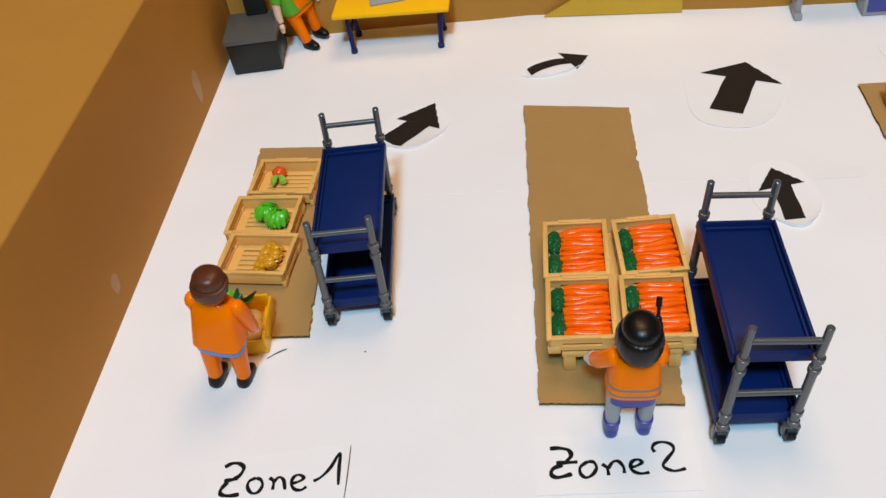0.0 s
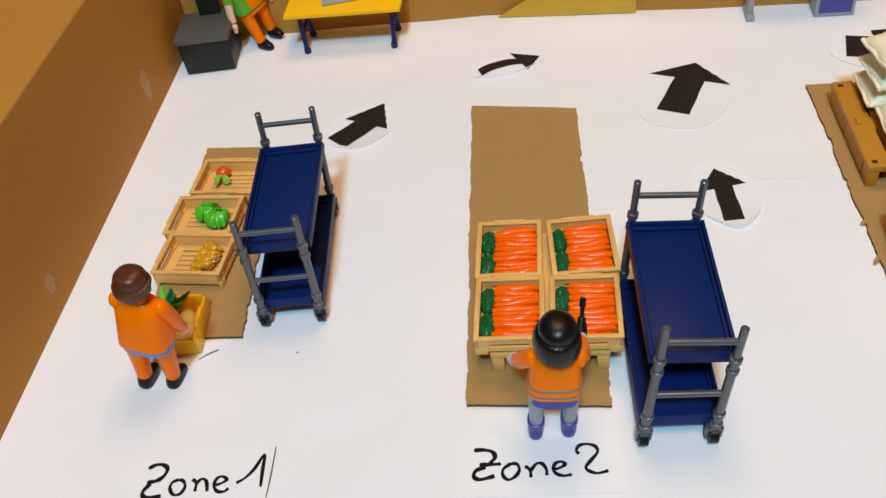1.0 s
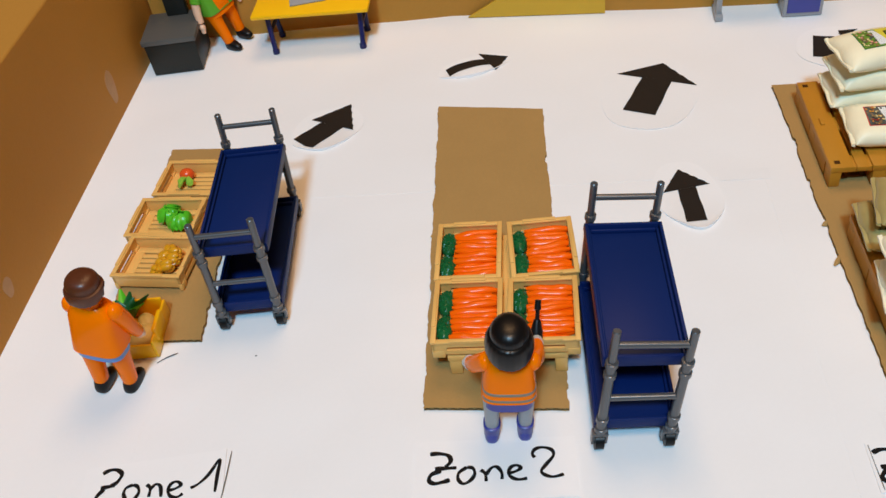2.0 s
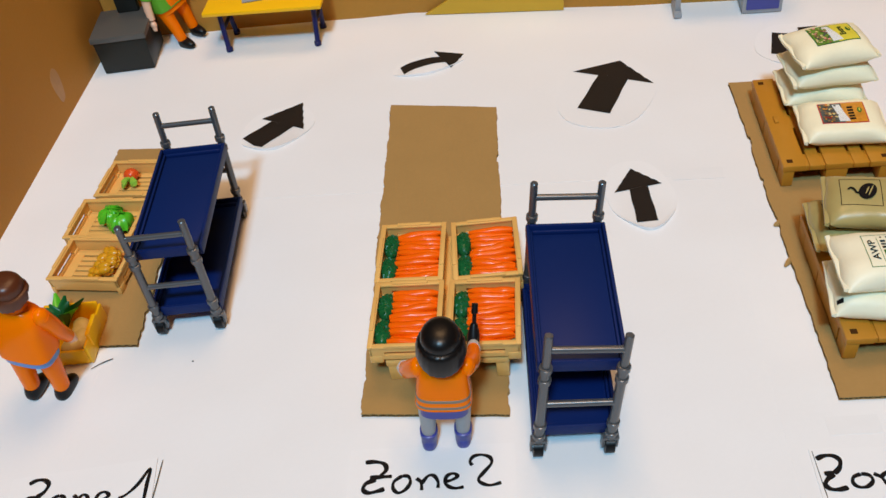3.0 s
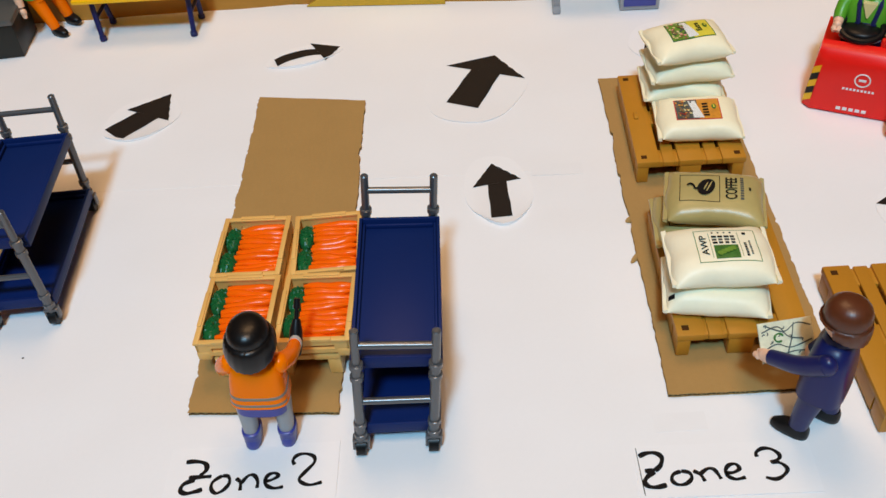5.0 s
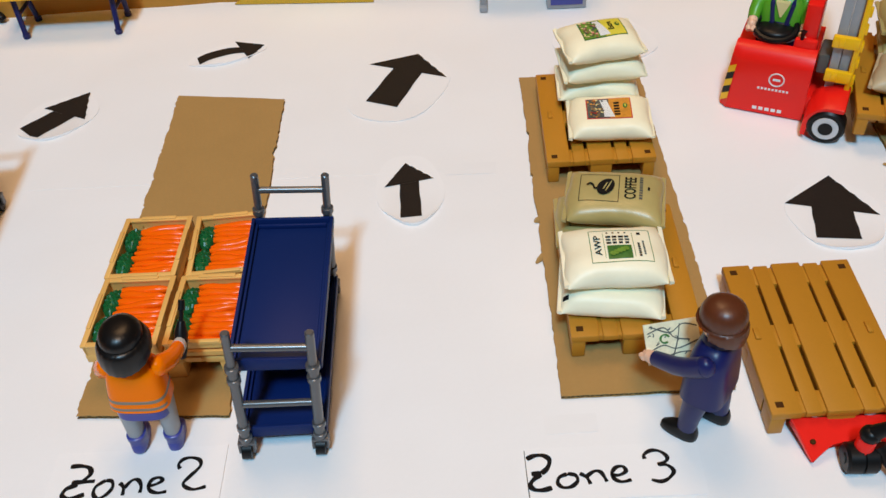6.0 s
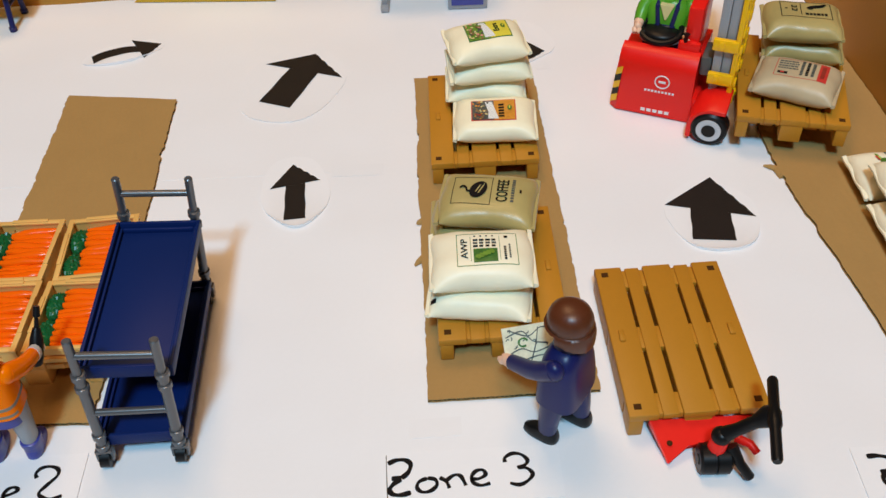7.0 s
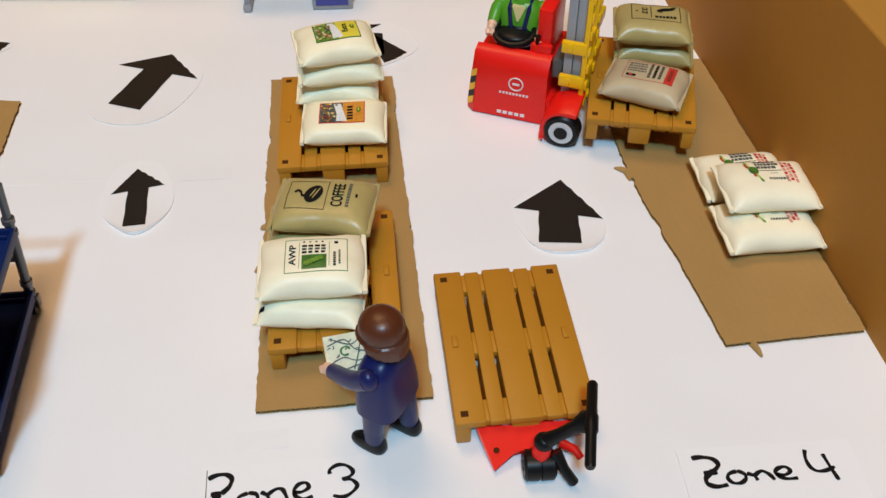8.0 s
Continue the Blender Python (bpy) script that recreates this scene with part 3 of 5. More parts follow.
# ---- crates ----
def crate(m, label, material=CRATE):
    """An open toy crate with a flat rim, slotted floor and corner feet, long side along y."""
    ob = thing("crate", m, label, "crate", "vegetable crates" if material == CRATE else "")
    w, l, h, t = 0.0150, 0.0185, 0.0102, 0.0016
    for i in range(5):
        bm = bmesh.new()
        x = -0.0088 + 0.0176 * (i + 0.5) / 5
        add_box(bm, x - 0.00130, x + 0.00130, -0.0119, 0.0119, 0.0012, 0.0026, 0.0002)
        part("floor_slat", bm, material, ob)
    for s_ in (-1, 1):
        bm = bmesh.new()
        a, b = sorted((s_ * 0.0096, s_ * (w - t)))
        add_box(bm, a, b, -l + t, l - t, 0.0012, 0.0026, 0.0002)
        part("floor_rail", bm, material, ob)
        bm = bmesh.new()
        a, b = sorted((s_ * 0.0119, s_ * (l - t)))
        add_box(bm, -0.0096, 0.0096, a, b, 0.0012, 0.0026, 0.0002)
        part("floor_end", bm, material, ob)
    for sx in (-1, 1):
        bm = bmesh.new()
        a, b = sorted((sx * (w - 0.0003), sx * (w - t)))
        add_box(bm, a, b, -l + 0.0003, l - 0.0003, 0.0020, h - 0.0006, 0.0003)
        part("side_wall", bm, material, ob)
        bm = bmesh.new()
        a, b = sorted((sx * (w + 0.0003), sx * (w - 0.0021)))
        add_box(bm, a, b, -l - 0.0003, l + 0.0003, h - 0.0013, h, 0.0004)
        part("side_rim", bm, material, ob)
        bm = bmesh.new()
        a, b = sorted((sx * (w + 0.0003), sx * (w - 0.0015)))
        add_box(bm, a, b, -l * 0.52, l * 0.52, h - 0.0004, h + 0.0005, 0.0003)
        part("rim_lug", bm, material, ob)
    for sy in (-1, 1):
        bm = bmesh.new()
        a, b = sorted((sy * (l - 0.0003), sy * (l - t)))
        add_box(bm, -w + 0.0003, w - 0.0003, a, b, 0.0020, 0.0042)
        add_box(bm, -w + 0.0003, w - 0.0003, a, b, 0.0064, h - 0.0006)
        for sx in (-1, 1):
            x0, x1 = sorted((sx * (w - 0.0003), sx * 0.0085))
            add_box(bm, x0, x1, a, b, 0.0042, 0.0064)
        part("end_wall", bm, material, ob)
        bm = bmesh.new()
        a, b = sorted((sy * (l + 0.0003), sy * (l - 0.0021)))
        add_box(bm, -w + 0.0019, w - 0.0019, a, b, h - 0.0013, h - 0.00008, 0.0004)
        part("end_rim", bm, material, ob)
        bm = bmesh.new()
        a, b = sorted((sy * (l + 0.0003), sy * (l - 0.0015)))
        add_box(bm, -w * 0.52, w * 0.52, a, b, h - 0.0004, h + 0.0005, 0.0003)
        part("rim_lug", bm, material, ob)
        for sx in (-1, 1):
            bm = bmesh.new()
            x0, x1 = sorted((sx * w, sx * (w - 0.0056)))
            y0, y1 = sorted((sy * l, sy * (l - 0.0022)))
            add_box(bm, x0, x1, y0, y1, 0.0, 0.0042, 0.0005)
            part("corner_foot", bm, material, ob)
    return ob


CARROT_CRATES = [(0.0870, 0.3440, -8), (0.1205, 0.3396, -4), (0.0825, 0.3065, -8), (0.1150, 0.3015, -8)]


def carrots(m, seed):
    """A moulded heap of carrots lying side by side across the crate, with two bunches of leaves at one end."""
    rnd = random.Random(seed)
    ob = thing("carrot_bunch", m, "glossy orange toy carrots with dark green tops filling a crate", "carrots", "carrot bunches")
    gaps = ((1, 2), (), (1,), (0,))[seed % 4]
    for row, n in enumerate((9, 10)):
        for k in range(n):
            bm = bmesh.new()
            y = -0.0151 + 0.0302 * (k + 0.5) / n + rnd.uniform(-0.0003, 0.0003)
            z = 0.0046 + 0.0024 * row + rnd.uniform(-0.0003, 0.0004)
            dy = rnd.uniform(-0.0012, 0.0012) if rnd.random() < 0.6 else rnd.uniform(-0.0034, 0.0034)
            r = rnd.uniform(0.00185, 0.00225) if row else 0.0024
            if row and k in gaps:
                r, z, dy = 0.0012, z - 0.0010, dy * 1.8
            prof = [0.62, 0.95, 1.0, 0.98, 0.93, 0.86, 0.74, 0.34]
            if rnd.random() < 0.4:
                prof = prof[::-1]
            x0, x1 = -0.0072 + rnd.uniform(-0.0006, 0.0006), 0.0130 + rnd.uniform(-0.0008, 0.0002)
            wob = rnd.uniform(0, 6)
            y = min(0.0143, max(-0.0143, y))
            pts = [(x0 + (x1 - x0) * i / 7, min(0.0152, max(-0.0152, y + dy * (i / 7 - 0.5) + 0.00016 * math.sin(wob + i))), z + 0.00022 * math.sin(wob + 1.3 * i)) for i in range(8)]
            add_tube(bm, pts, [r * q * rnd.uniform(0.94, 1.05) for q in prof], 10)
            part("carrot", bm, CARROT, ob)
    for k in range(2):
        bm = bmesh.new()
        cy = -0.0076 + 0.0152 * k
        add_ball(bm, (-0.0100, cy, 0.0058), (0.0037, 0.0074, 0.0038), 0, 16, 8)
        for j in range(26):
            a, q = j * 2.4, math.sqrt((j + 0.5) / 26)
            x, y = -0.0100 + 0.0031 * q * math.cos(a), cy + 0.0068 * q * math.sin(a)
            z = 0.0096 - 0.0026 * q * q + rnd.uniform(-0.0003, 0.0003)
            turn = rnd.uniform(0, 6.3)
            c, d = 0.0011 * math.cos(turn), 0.0011 * math.sin(turn)
            add_tube(bm, [(x - c, y - d, z - 0.0006), (x, y, z), (x + c, y + d, z - 0.0006)], [0.0004, 0.0009, 0.0004], 6)
        part("leaf_tuft", bm, LEAF, ob, "dark green leaf bunch")
    return ob


for i, (x, y, rz) in enumerate(CARROT_CRATES):
    crate(pose(x, y, 0.0152, 0, 0, rz), "tan plastic crate full of carrots standing on a pallet")
    carrots(pose(x, y, 0.0152, 0, 0, rz), i)

VEG = [(-0.0600, 0.4480, 78), (-0.0705, 0.4170, 79), (-0.0720, 0.3865, 77)]
for (x, y, rz), what in zip(VEG, ("one radish", "two green cabbages", "golden peppers")):
    crate(pose(x, y, 0.0021, 0, 0, rz), "tan plastic crate holding " + what + ", standing on cardboard")

# radish with leaves
ob = thing("radish", pose(-0.0650, 0.4535, 0.0047), "red toy radish with bright green leaves in a crate", "vegetable")
bm = bmesh.new()
add_ball(bm, (0, 0.003, 0.0036), (0.0042, 0.0038, 0.0036))
part("root", bm, TOMATO, ob)
for a, r in ((-118, 0.0074), (-62, 0.0070), (-150, 0.0050)):
    bm = bmesh.new()
    c, s_ = math.cos(radians(a)), math.sin(radians(a))
    add_tube(bm, [(0, 0.001, 0.0030), (r * 0.5 * c, r * 0.5 * s_, 0.0042), (r * 0.85 * c, r * 0.85 * s_, 0.0034), (r * c, r * s_, 0.0022)], [0.0012, 0.0020, 0.0026, 0.0012], 10, flat=0.5)
    part("leaf", bm, LIME, ob, "light green leaf")


def cabbage(x, y, z, r, seed):
    """A round head wrapped in broad cupped leaves with soft wavy edges."""
    rnd = random.Random(seed)
    ob = thing("cabbage", pose(x, y, z, 0, 0, seed * 70), "bright green toy cabbage lying in a crate", "cabbage", "cabbages")
    bm = bmesh.new()
    add_ball(bm, (0, 0, r * 0.86), (r * 0.93, r * 0.93, r * 0.88))
    part("heart", bm, CABBAGE, ob)
    for k in range(8):
        bm = bmesh.new()
        a0 = math.tau * k / 5 + rnd.uniform(-0.3, 0.3)
        start = (0.05, 0.45, 0.20, 0.55, 0.30, 0.50, 0.65, 0.40)[k]
        flare = 0.30 if k > 4 else 0.0
        top, low = [], []
        for i in range(8):
            t = i / 7
            polar = start + 1.35 * t
            half = (0.86 - 0.8 * flare) * math.sin(math.pi * (0.16 + 0.74 * t)) ** 0.6 / max(0.5, math.sin(polar + 0.25))
            for rows, lift in ((top, 0.0005), (low, 0.0)):
                row = []
                for n in range(9):
                    q = n / 4 - 1
                    a = a0 + q * half
                    d = r * (0.95 + 0.008 * k + 0.10 * abs(q) ** 3 + 0.06 * math.sin(4 * q + k) * abs(q) + 0.05 * math.sin(5 * t + 2 * k) + flare * t * (1 + 0.5 * math.sin(5 * q + 3 * k))) + lift
                    row.append(bm.verts.new((d * math.sin(polar) * math.cos(a), d * math.sin(polar) * math.sin(a), r * 0.86 + 0.95 * d * math.cos(polar) + flare * 0.5 * r * t)))
                rows.append(row)
        for g, flip in ((top, False), (low, True)):
            for i in range(7):
                for n in range(8):
                    f = (g[i][n], g[i + 1][n], g[i + 1][n + 1], g[i][n + 1])
                    bm.faces.new(f[::-1] if flip else f)
        rim = [(0, n) for n in range(9)] + [(i, 8) for i in range(1, 8)] + [(7, n) for n in range(7, -1, -1)] + [(i, 0) for i in range(6, 0, -1)]
        for (i, n), (c, d) in zip(rim, rim[1:] + rim[:1]):
            bm.faces.new((top[i][n], top[c][d], low[c][d], low[i][n]))
        part("leaf", bm, CABBAGE, ob)


cabbage(-0.0697, 0.4215, 0.0047, 0.0050, 1)
cabbage(-0.0628, 0.4148, 0.0047, 0.0053, 2)

rnd = random.Random(4)
for k in range(7):
    x, y = -0.0708 + 0.0054 * (k % 2) + 0.0016 * (k // 2) + rnd.uniform(-0.0008, 0.0008), 0.3800 + 0.0046 * (k // 2) + rnd.uniform(-0.0008, 0.0008)
    ob = thing("pepper", pose(x, y, 0.0078 + 0.0012 * (k % 2), rnd.uniform(30, 90), rnd.uniform(-20, 30), rnd.uniform(0, 360)), "small golden toy pepper heaped in a crate", "vegetable", "golden peppers")
    bm = bmesh.new()
    for j in range(4):
        a = math.tau * j / 4
        add_ball(bm, (0.0015 * math.cos(a), 0.0015 * math.sin(a), 0), (0.0023, 0.0023, 0.0037), 0, 10, 7)
    part("body", bm, GOLD, ob)
    bm = bmesh.new()
    add_tube(bm, [(0, 0, 0.0030), (0.0004, 0, 0.0046)], [0.0005, 0.0003], 6)
    part("stalk", bm, GOLD, ob)


# ---- yellow crate with pineapple and potatoes ----
YC = pose(-0.0776, 0.3416, 0.0004, 0, 0, -4)
ob = thing("yellow_crate", YC, "yellow plastic crate of greens and potatoes", "crate")
for nm, a in (("side_wall", (-0.0142, -0.0128, -0.0138, 0.0138, 0, 0.0110)), ("side_wall", (0.0128, 0.0142, -0.0138, 0.0138, 0, 0.0110)), ("end_wall", (-0.0128, 0.0128, -0.0138, -0.0124, 0, 0.0088)), ("end_wall", (-0.0128, 0.0128, 0.0124, 0.0138, 0, 0.0130)), ("bottom", (-0.0128, 0.0128, -0.0124, 0.0124, 0.0006, 0.0020))):
    bm = bmesh.new()
    add_box(bm, *a, 0.0005)
    part(nm, bm, YELLOW, ob)
for sx in (-1, 1):
    bm = bmesh.new()
    a, b = sorted((sx * 0.0130, sx * 0.0152))
    add_box(bm, a, b, -0.0085, 0.0045, 0.0060, 0.0140, 0.0007)
    part("grip_tab", bm, YELLOW, ob)
rnd = random.Random(9)
for k in range(5):
    ob = thing("potato", YC @ pose(rnd.uniform(0.002, 0.008), -0.008 + 0.0030 * k, 0.0058 + rnd.uniform(0, 0.002), 0, 0, rnd.uniform(0, 180)), "pale yellow toy potato in a yellow crate", "potato", "potatoes")
    bm = bmesh.new()
    add_ball(bm, (0, 0, 0), (0.0052, 0.0040, 0.0036))
    ob2 = part("body", bm, PALE, ob)
ob = thing("leek_bundle", YC @ pose(-0.003, 0.006, 0.0050), "dark green leafy vegetables in a yellow crate", "vegetable")
for k in range(9):
    bm = bmesh.new()
    a = radians(-20 + 26 * k)
    c, s_ = math.cos(a), math.sin(a)
    L = 0.007 + 0.003 * (k % 3)
    add_tube(bm, [(0, 0, 0), (0.4 * L * c, 0.4 * L * s_, 0.008), (L * c, L * s_, 0.011)], [0.0012, 0.0030, 0.0006], 8, flat=0.25)
    part("leaf", bm, CABBAGE if k % 4 == 1 else LEAF, ob)


# ---- trolleys ----
def trolley(m, label, lean=0.0, w=0.0135, l=0.0400, inset=0.0, tip_up=0.0):
    """A two-tray trolley with tubular posts; lean: how far it racks sideways at the top, inset: how far the feet stand in, tip_up: how far one side's posts rise."""
    ob = thing("trolley", m, label, "trolley", "trolleys")
    top = 0.0680
    k = lean / top

    def sh(bm):
        for v in bm.verts:
            v.co.y *= 1 - inset / l * (1 - v.co.z / top)
            v.co.z += tip_up * (0.5 - 0.5 * v.co.x / w) * v.co.z / top
            v.co.x += k * v.co.z
        return bm

    for nm, z0, z1, y0, y1 in (("upper_tray", 0.0439, 0.0490, -l + 0.0022, l - 0.0004), ("lower_tray", 0.0098, 0.0150, -l - 0.0010, l)):
        tray = new(nm)
        tray.parent = ob
        X = w + 0.0026
        bm = bmesh.new()
        add_box(bm, -X + 0.0013, X - 0.0013, y0 + 0.0013, y1 - 0.0013, z0, z0 + 0.0013, 0.0004)
        part("tray_floor", sh(bm), BLUE, tray)
        for a in ((-X, -X + 0.0014, y0, y1), (X - 0.0014, X, y0, y1), (-X + 0.0014, X - 0.0014, y0, y0 + 0.0014), (-X + 0.0014, X - 0.0014, y1 - 0.0014, y1)):
            bm = bmesh.new()
            add_box(bm, *a, z0 - 0.0006, z1, 0.0004)
            part("tray_edge", sh(bm), BLUE, tray)
        # inner step round the tray
        for a in ((-X + 0.0014, -X + 0.0026, y0 + 0.0014, y1 - 0.0014), (X - 0.0026, X - 0.0014, y0 + 0.0014, y1 - 0.0014), (-X + 0.0026, X - 0.0026, y1 - 0.0028, y1 - 0.0014)):
            bm = bmesh.new()
            add_box(bm, *a, z0 + 0.0010, z1 - 0.0020, 0.0005)
            part("tray_step", sh(bm), BLUE, tray)
    for sx in (-1, 1):
        for sy in (-1, 1):
            x, y = sx * w, sy * (l + 0.0022)
            bm = bmesh.new()
            add_tube(bm, [(x, y, 0.0075), (x, y, 0.0400), (x, y, 0.0515)], 0.0019, 14)
            add_tube(bm, [(x, y, 0.0480), (x, y, top - 0.0004), (x, y, top)], [0.0016, 0.0016, 0.0012], 14)
            post = part("post", sh(bm), GREY, ob)
            for z in (0.0503, 0.0442, 0.0175, 0.0112):
                bm = bmesh.new()
                add_tube(bm, [(x, y, z - 0.0013), (x, y, z - 0.0011), (x, y, z + 0.0011), (x, y, z + 0.0013)], [0.0022, 0.0025, 0.0025, 0.0022], 14)
                part("collar", sh(bm), GREY, post)
            bm = bmesh.new()
            add_tube(bm, [(x - 0.0019, y, 0.0040), (x - 0.0018, y, 0.0040), (x + 0.0018, y, 0.0040), (x + 0.0019, y, 0.0040)], [0.0034, 0.0039, 0.0039, 0.0034], 18)
            wheel = part("wheel", sh(bm), BLACK, ob, "small black caster wheel")
            bm = bmesh.new()
            add_tube(bm, [(x - 0.0023, y, 0.0040), (x + 0.0023, y, 0.0040)], 0.0015, 12)
            part("hub", sh(bm), GREY, wheel)
            bm = bmesh.new()
            for s in (-1, 1):
                add_box(bm, x + s * 0.0027 - 0.0005, x + s * 0.0027 + 0.0005, y - 0.0016, y + 0.0016, 0.0032, 0.0085, 0.0003)
            add_box(bm, x - 0.0032, x + 0.0032, y - 0.0019, y + 0.0019, 0.0080, 0.0095, 0.0004)
            part("fork", sh(bm), GREY, ob)
    for sy in (-1, 1):
        for z in (0.0605, 0.0305):
            bm = bmesh.new()
            add_tube(bm, [(-w, sy * (l + 0.0022), z), (w, sy * (l + 0.0022), z)], 0.00135, 12)
            part("crossbar", sh(bm), GREY, ob)
    return ob


trolley(pose(-0.0176, 0.3785, 0.0003, 0, 0, -3.5), "navy blue two-tray toy trolley with grey tubular posts, beside vegetable crates", 0.002, 0.0137, 0.0388, 0.0022)
trolley(pose(0.1448, 0.2838, 0.0003, 0, 0, -5.8), "navy blue two-tray toy trolley with grey tubular posts, beside carrot crates", 0.0067, 0.0138, 0.0385, 0.0008, 0.0024)


# ---- sacks ----
def sack(m, material, label, print_kind="", group="sacks", seed=0, W=0.0190, shift=0.0):
    """A plump moulded sack, about 40 by 32 mm, with flat seams at its short ends and a printed label on top."""
    ob = thing("sack", m, label, "sack", group)
    rnd = random.Random(seed)
    D, H = 0.0160, 0.0068
    nx, ny = 26, 20
    p1, p2 = rnd.uniform(0, 6), rnd.uniform(0, 6)

    def shape(u, v, side):
        e = (1 - abs(u) ** 5.0) * (1 - abs(v) ** 4.0)
        z = H * max(0.0, e) ** 0.55
        z *= 1 + 0.05 * math.sin(2.3 * u + p1) + 0.04 * math.sin(3.1 * v + p2)
        z *= 1 - 0.13 * abs(u) ** 3 * (0.5 + 0.5 * math.sin(8.5 * v + p1)) - 0.10 * abs(v) ** 4 * (0.5 + 0.5 * math.sin(11 * u + p2))
        z += 0.00022 * math.sin(3.7 * u + 2.9 * v + p1) * (1 - u * u) * (1 - v * v)
        pinch = 1 - 0.10 * (1 - abs(u) ** 2) * abs(v) ** 3 * 0.5
        x = W * u * (1 - 0.05 * abs(v) ** 4) + 0.0005 * math.sin(4 * v + p1) * abs(u) ** 6
        y = D * v * (1 - 0.06 * (1 - abs(u) ** 3)) * pinch + 0.0004 * math.sin(5 * u + p2) * abs(v) ** 5
        return (x, y, side * (z if side > 0 else z * 0.92))

    bm = bmesh.new()
    grid = {}
    for side in (1, -1):
        for i in range(nx + 1):
            for j in range(ny + 1):
                rim = i in (0, nx) or j in (0, ny)
                key = (i, j, 0 if rim else side)
                if key not in grid:
                    u, v = -math.cos(math.pi * i / nx), -math.cos(math.pi * j / ny)
                    grid[key] = bm.verts.new(shape(u, v, side))
    for side in (1, -1):
        g = lambda i, j: grid[(i, j, 0 if (i in (0, nx) or j in (0, ny)) else side)]
        for i in range(nx):
            for j in range(ny):
                q = (g(i, j), g(i + 1, j), g(i + 1, j + 1), g(i, j + 1))
                bm.faces.new(q if side > 0 else q[::-1])
    body = part("body", bm, material, ob)
    for s in (-1, 1):
        bm = bmesh.new()
        rings = []
        for j in range(13):
            v = -0.96 + 1.92 * j / 12
            y = D * v
            x = s * (W - 0.0010)
            wob = 0.0004 * math.sin(7 * v + p1)
            rings.append([(x, y, 0.0011 + wob), (x + s * 0.0017, y, 0.0006 + wob), (x + s * 0.0019, y, 0.0 + wob), (x + s * 0.0017, y, -0.0006 + wob), (x, y, -0.0011 + wob)])
        add_loft(bm, rings)
        part("seam", bm, material, ob)

    narrow = 0.90 if print_kind == "awp" else 1.0
    near = {"coffee": 0.0028, "awp": 0.0024, "yellow": 0.0028, "orange": 0.0034, "bird": 0.0012, "redlabel": 0.0012}.get(print_kind, 0.0)

    def patch(x0, x1, y0, y1, material_, lift, name="print", label_=""):
        """A printed field that follows the sack's top."""
        x0, x1, y0, y1 = x0 * narrow + shift, x1 * narrow + shift, y0 - near, y1 - near
        bm = bmesh.new()
        n, k = (8, 6) if x1 - x0 > 0.003 or y1 - y0 > 0.003 else (3, 3)
        rows = []
        for i in range(n + 1):
            row = []
            for j in range(k + 1):
                x, y = x0 + (x1 - x0) * i / n, y0 + (y1 - y0) * j / k
                u, v = x / W, y / D
                for _ in range(3):
                    q = shape(u, v, 1)
                    u += (x - q[0]) / W
                    v += (y - q[1]) / D
                row.append(bm.verts.new((x, y, shape(u, v, 1)[2] + lift)))
            rows.append(row)
        for i in range(n):
            for j in range(k):
                bm.faces.new((rows[i][j], rows[i + 1][j], rows[i + 1][j + 1], rows[i][j + 1]))
        return part(name, bm, material_, body, label_)

    def words(text, size, x, y, name="printed_word", material_=INK, bold=0.0, squeeze=1.0):
        x, y = x * narrow + shift, y - near
        place = pose(x, y, 0, 0, 0, 90) @ Matrix.Diagonal((squeeze, 1, 1, 1))
        for vert in text_part(name, text, size, material_, body, place, "", bold).data.vertices:
            p = place @ vert.co
            u, v = p.x / W, p.y / D
            for _ in range(3):
                q = shape(u, v, 1)
                u += (p.x - q[0]) / W
                v += (p.y - q[1]) / D
            vert.co.z = shape(u, v, 1)[2] + 0.00035

    def blob(cx, cy, rx, ry, material_, lift, n=18, tilt=0.0):
        """A printed oval that lies on the sack's top."""
        bm = bmesh.new()
        c, d = math.cos(tilt), math.sin(tilt)
        ring = []
        for k in range(n):
            a = math.tau * k / n
            u, v = rx * math.cos(a), ry * math.sin(a)
            x, y = cx * narrow + shift + c * u - d * v, cy - near + d * u + c * v
            ring.append(bm.verts.new((x, y, shape(x / W, y / D, 1)[2] + lift)))
        bm.faces.new(ring)
        part("print", bm, material_, body)

    def frame_box(x0, x1, y0, y1, t, material_, lift=0.00012):
        for a in ((x0, x1, y0, y0 + t), (x0, x1, y1 - t, y1), (x0, x0 + t, y0 + t, y1 - t), (x1 - t, x1, y0 + t, y1 - t)):
            patch(*a, material_, lift, "print_line")

    if print_kind == "coffee":
        frame_box(-0.0148, 0.0016, -0.0058, 0.0108, 0.0003, INK)
        blob(-0.0040, 0.0024, 0.0034, 0.0052, INK, 0.0006, 20, -0.35)
        for k, (x, w) in enumerate(((-0.0028, 0.0036), (-0.0042, 0.0026))):
            blob(x, 0.0026, 0.0003, w, OLIVE, 0.0008 + 0.00004 * k, 10, -0.35)
        bm = bmesh.new()
        z = shape(-0.4, 0.15, 1)[2] + 0.0006
        add_stroke(bm, [(-0.0064, 0.0020 - near), (-0.0084, 0.0010 - near), (-0.0092, 0.0030 - near), (-0.0106, 0.0040 - near), (-0.0118, 0.0028 - near)], 0.0011, 0, z)
        part("steam_print", bm, INK, body, "black curl of steam")
        words("COFFEE", 0.0066, 0.0064, 0.0024, bold=0.00010, squeeze=0.58)
        y = -0.0040
